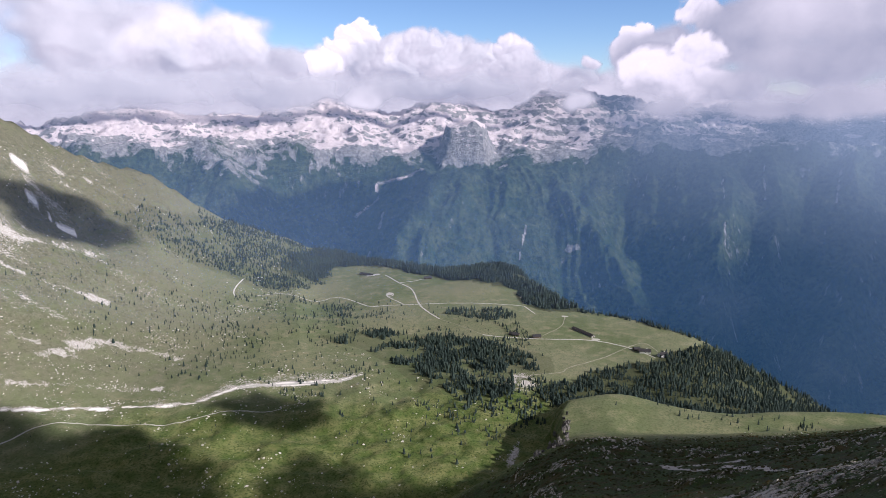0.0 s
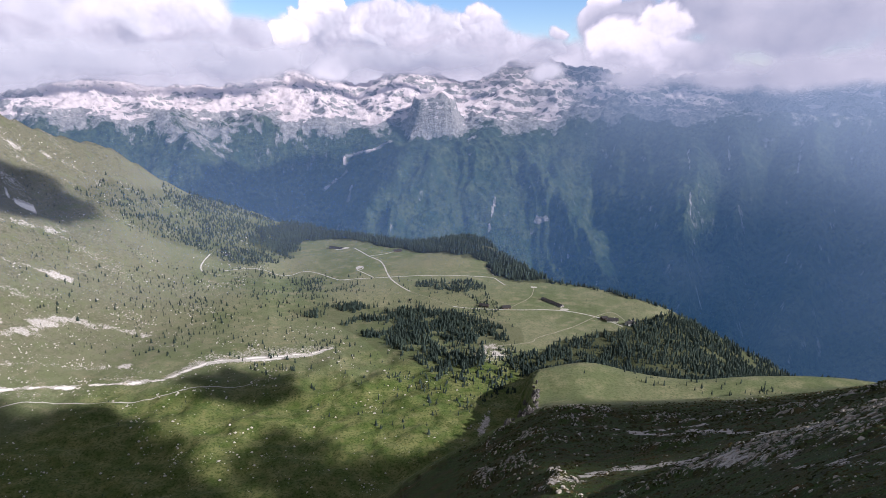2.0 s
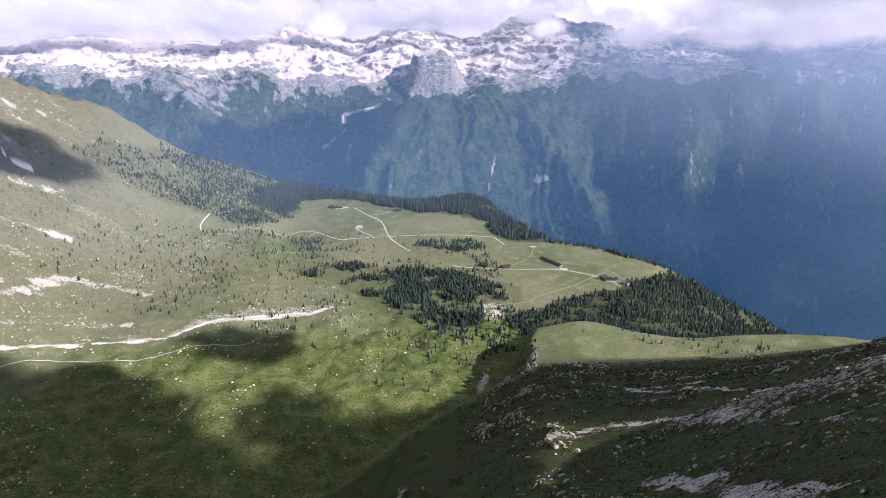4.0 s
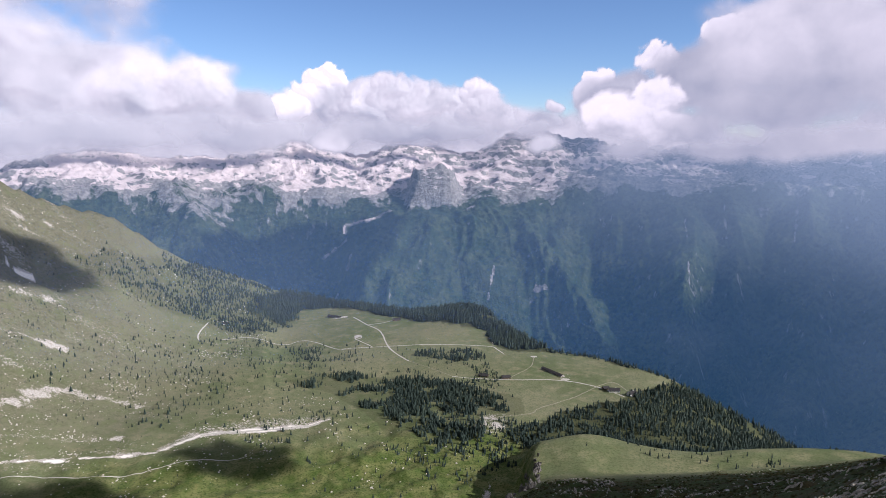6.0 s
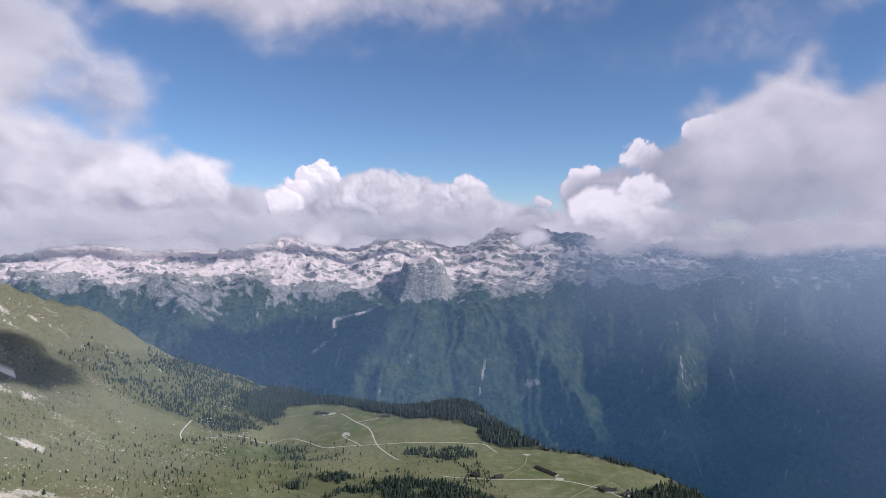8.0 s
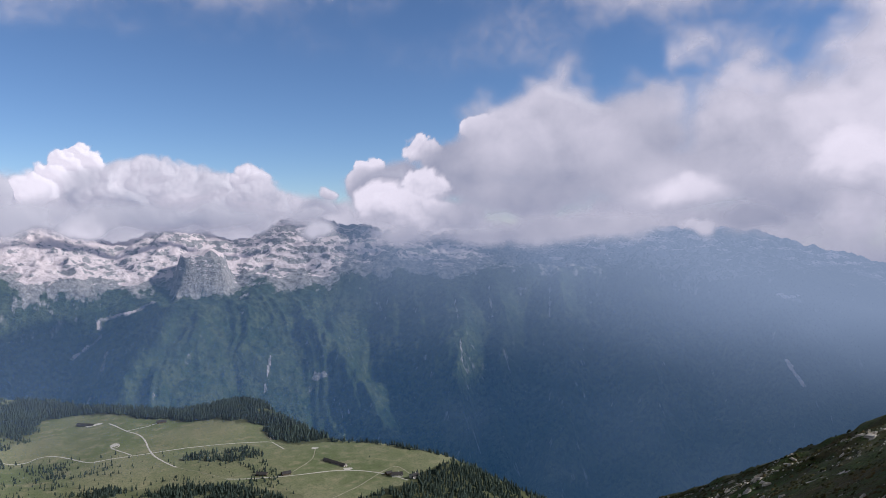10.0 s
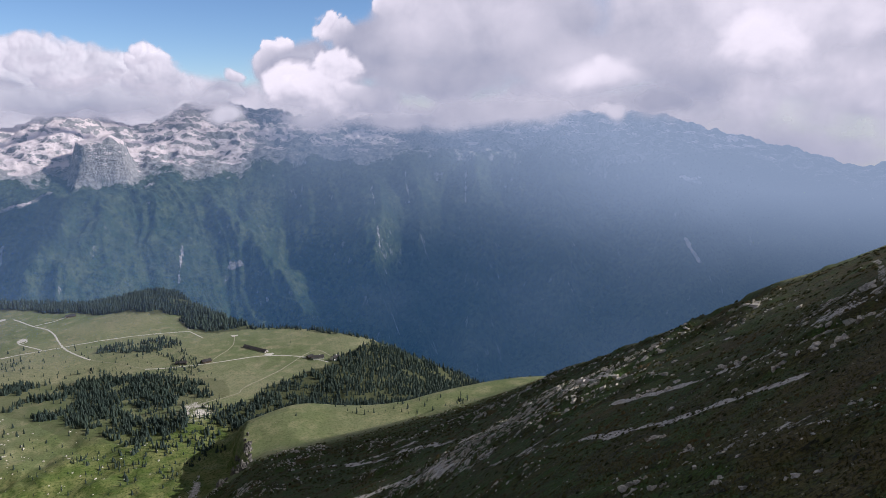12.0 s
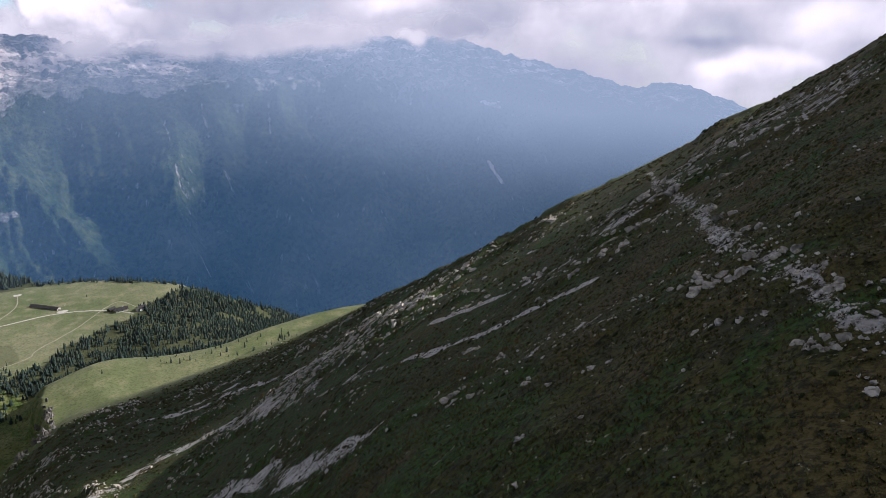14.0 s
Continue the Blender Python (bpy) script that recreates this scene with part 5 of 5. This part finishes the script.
vx, vy = scattered(6500, VALE, 620, lambda x, y, a, d: 0.05 + step(-0.1, 0.5, fbm(x / 70, y / 70, 4, 621)) * step(-0.1, 0.4, fbm(x / 16, y / 16, 2, 624)))
pebbles("scattered_boulders", vx, vy, 0.45 + 3.2 * np.random.RandomState(622).uniform(0, 1, len(vx)) ** 4, 623, "white limestone boulders strewn over the pasture")
SCREE = [(-37, 900), (-26, 900), (-16, 1080), (-12, 1300), (-14, 1600), (-26, 1640), (-37, 1500)]
vx, vy = scattered(3600, SCREE, 625, lambda x, y, a, d: 0.04 + step(0.05, 0.45, fbm(x / 60, y / 22, 4, 626)))
pebbles("scree_boulders", vx, vy, 0.5 + 3.0 * np.random.RandomState(627).uniform(0, 1, len(vx)) ** 4.5, 628, "grey limestone rubble on the grassy slope")
SLOPE = [(5, 560), (12, 640), (25, 660), (36, 740), (46, 480), (58, 280), (74, 190), (82, 60), (82, 25), (40, 25), (5, 60)]
px, py = scattered(12000, SLOPE, 630, lambda x, y, a, d: (1 - step(0.0, 0.09, d / LIP_D(a) - np.interp(a, [34, 48], [0.88, 0.66]))) * (0.03 + step(-0.05, 0.35, strata(x, y))) * np.clip(130 / d, 0.25, 1) ** 1.2)
pd = np.hypot(px, py)
pebbles("loose_stones", px, py, (0.10 + 0.35 * np.random.RandomState(632).uniform(0, 1, len(px)) ** 3) * (0.7 + pd / 120), 633, "small pale stones on the dark slope")


lx, ly = smooth_line([(61.5, 161), (64.7, 94), (68, 59), (72.2, 46), (75.6, 38), (79.1, 35), (84, 33)], 0.09)
lr = np.random.RandomState(634)
lx, ly = lx + lr.normal(0, 0.75, len(lx)), ly + lr.normal(0, 0.75, len(lx))
pebbles("path_stones", lx, ly, 0.07 + 0.38 * lr.uniform(0, 1, len(lx)) ** 3, 635, "loose pale stones of a trodden mountain path")


def slabs(name, xs, ys, sizes, seed, label):
    """Outcropping blocks of bedded limestone, drawn out along the beds, many in one mesh."""
    rng = np.random.RandomState(seed)
    n = len(xs)
    base = np.array([(x, y, z) for z in (-1, 1) for x, y in ((-1, -1), (1, -1), (1, 1), (-1, 1))], float) * 0.5
    quads = np.array([(4, 5, 6, 7), (0, 1, 5, 4), (1, 2, 6, 5), (2, 3, 7, 6), (3, 0, 4, 7)])
    P = base[None] * rng.uniform(0.55, 1.2, (n, 8, 3))
    P[:, 4:, :2] *= rng.uniform(0.55, 0.95, (n, 1, 1))
    P = P * np.stack([rng.uniform(0.5, 1.0, n), rng.uniform(0.7, 1.9, n), rng.uniform(0.4, 0.9, n)], -1)[:, None] * np.asarray(sizes)[:, None, None]
    a = rng.normal(-0.05, 0.5, n)
    c, s = np.cos(a)[:, None], np.sin(a)[:, None]
    x, y = P[..., 0] * c - P[..., 1] * s, P[..., 0] * s + P[..., 1] * c
    X, Y = x + xs[:, None], y + ys[:, None]
    P = np.stack([X, Y, P[..., 2] + height(X, Y) + 0.06 * np.asarray(sizes)[:, None]], -1)
    F = (quads[None] + 8 * np.arange(n)[:, None, None]).reshape(-1, 4)
    me = mesh_of(name, P.reshape(-1, 3), F, smooth=False)
    me.materials.append(LIMESTONE)
    return tagged(new(name, me), label, "rock outcrop", kind="stuff")


BEDS = [(6, 560), (12, 625), (25, 650), (36, 735), (46, 480), (58, 280), (72, 190), (78, 90), (72, 60), (45, 50), (20, 70), (6, 120)]
ox, oy = scattered(10500, BEDS, 650, lambda x, y, a, d: (1 - step(0.0, 0.09, d / LIP_D(a) - np.interp(a, [34, 48], [0.88, 0.66]))) * (0.03 + step(-0.02, 0.34, strata(x, y))) * np.clip(200 / d, 0.45, 1))
od = np.hypot(ox, oy)
slabs("rock_outcrops", ox, oy, (0.18 + 0.9 * np.random.RandomState(651).uniform(0, 1, len(ox)) ** 3) * np.clip(od / 115, 0.55, 2.4), 652, "jagged pale limestone beds breaking through the turf")


def tussocks(name, xs, ys, seed, label):
    """Tufts of mountain grass: four leaning blades each, many in one mesh."""
    rng = np.random.RandomState(seed)
    n, k = len(xs), 4
    z = height(xs, ys)
    a = rng.uniform(0, 6.2832, (n, k))
    lean = rng.uniform(0.06, 0.22, (n, k))
    tall = rng.uniform(0.06, 0.17, (n, 1)) * rng.uniform(0.6, 1.2, (n, k))
    wide = rng.uniform(0.03, 0.09, (n, k))
    ca, sa_k = np.cos(a), np.sin(a)
    X, Y, Z = xs[:, None] + 0.05 * ca, ys[:, None] + 0.05 * sa_k, np.repeat(z[:, None], k, 1)
    left = np.stack([X - sa_k * wide, Y + ca * wide, Z - 0.05], -1)
    right = np.stack([X + sa_k * wide, Y - ca * wide, Z - 0.05], -1)
    tip = np.stack([X + ca * lean, Y + sa_k * lean, Z + tall], -1)
    P = np.stack([left, right, tip], 2).reshape(-1, 3)
    T = np.arange(len(P)).reshape(-1, 3)
    me = mesh_of(name, P, T, smooth=False)
    me.materials.append(TURF)
    return tagged(new(name, me), label, "grass", kind="stuff")


def turf_material():
    n = Nodes("mountain_grass")
    isle = n.geo.outputs["Random Per Island"]
    color = n.mix(isle, (0.042, 0.044, 0.014), (0.110, 0.094, 0.036))
    color = n.mix(n.between(n.noise(0.09, 4), 0.5, 0.7), color, (0.098, 0.070, 0.034))
    return n.finish(color, 0.95, spec=0.1)


TURF = turf_material()
NEAR = [(8, 30), (82, 22), (82, 120), (70, 170), (45, 170), (8, 150)]
hx, hy = scattered(34000, NEAR, 640, lambda x, y, a, d: np.clip(50 / d, 0.1, 1) ** 1.5 * (0.25 + 0.75 * step(-0.25, 0.15, fbm(x / 3.5, y / 3.5, 3, 642))))
tussocks("grass_tussocks", hx, hy, 641, "dark tufted mountain grass and low heath")


def hummocks(name, xs, ys, sizes, seed, label):
    """Low cushions of heath and turf, many in one mesh."""
    rng = np.random.RandomState(seed)
    n, k = len(xs), 6
    a = np.arange(k) * 6.2832 / k + rng.uniform(0, 6.28, (n, 1))
    r = np.asarray(sizes)[:, None] * rng.uniform(0.35, 0.7, (n, k))
    X, Y = xs[:, None] + r * np.cos(a), ys[:, None] + r * np.sin(a)
    low = np.stack([X, Y, height(X, Y) - 0.04], -1)
    r2 = r * rng.uniform(0.4, 0.75, (n, k))
    X, Y = xs[:, None] + r2 * np.cos(a), ys[:, None] + r2 * np.sin(a)
    high = np.stack([X, Y, height(X, Y) + np.asarray(sizes)[:, None] * rng.uniform(0.2, 0.5, (n, k))], -1)
    P = np.concatenate([low, high], 1).reshape(-1, 3)
    side = np.array([(j, (j + 1) % k, k + (j + 1) % k, k + j) for j in range(k)] + [(k, k + 1, k + 2, k + 3), (k + 3, k + 4, k + 5, k)])
    F = (side[None] + 2 * k * np.arange(n)[:, None, None]).reshape(-1, 4)
    me = mesh_of(name, P, F, smooth=True)
    me.materials.append(HEATHER)
    return tagged(new(name, me), label, "heath", kind="stuff")


def heather_material():
    n = Nodes("heath_cushions")
    isle = n.geo.outputs["Random Per Island"]
    color = n.mix(isle, (0.018, 0.024, 0.008), (0.062, 0.064, 0.022))
    color = n.mix(n.between(n.noise(0.06, 4), 0.5, 0.66), color, (0.086, 0.062, 0.026))
    color = n.mix(n.between(n.noise(6.0, 3), 0.5, 0.7, 0.0, 0.6), color, (0.012, 0.014, 0.006))
    return n.finish(color, 0.95, spec=0.1)


HEATHER = heather_material()
CUSHIONS = [(4, 60), (40, 28), (82, 22), (84, 150), (74, 215), (60, 290), (46, 500), (38, 730), (24, 680), (12, 640), (4, 580)]
ux, uy = scattered(44000, CUSHIONS, 670, lambda x, y, a, d: (1 - step(0.86, 0.95, d / LIP_D(a))) * np.clip(90 / d, 0.14, 1) * (0.15 + 0.85 * step(-0.2, 0.2, fbm(x / 9, y / 9, 4, 671))))
ud = np.hypot(ux, uy)
hummocks("heath_cushions", ux, uy, (0.16 + 0.42 * np.random.RandomState(672).uniform(0, 1, len(ux)) ** 2) * np.clip(0.55 + ud / 130, 0.6, 4.5), 673, "dark cushions of heath and turf on the mountainside")
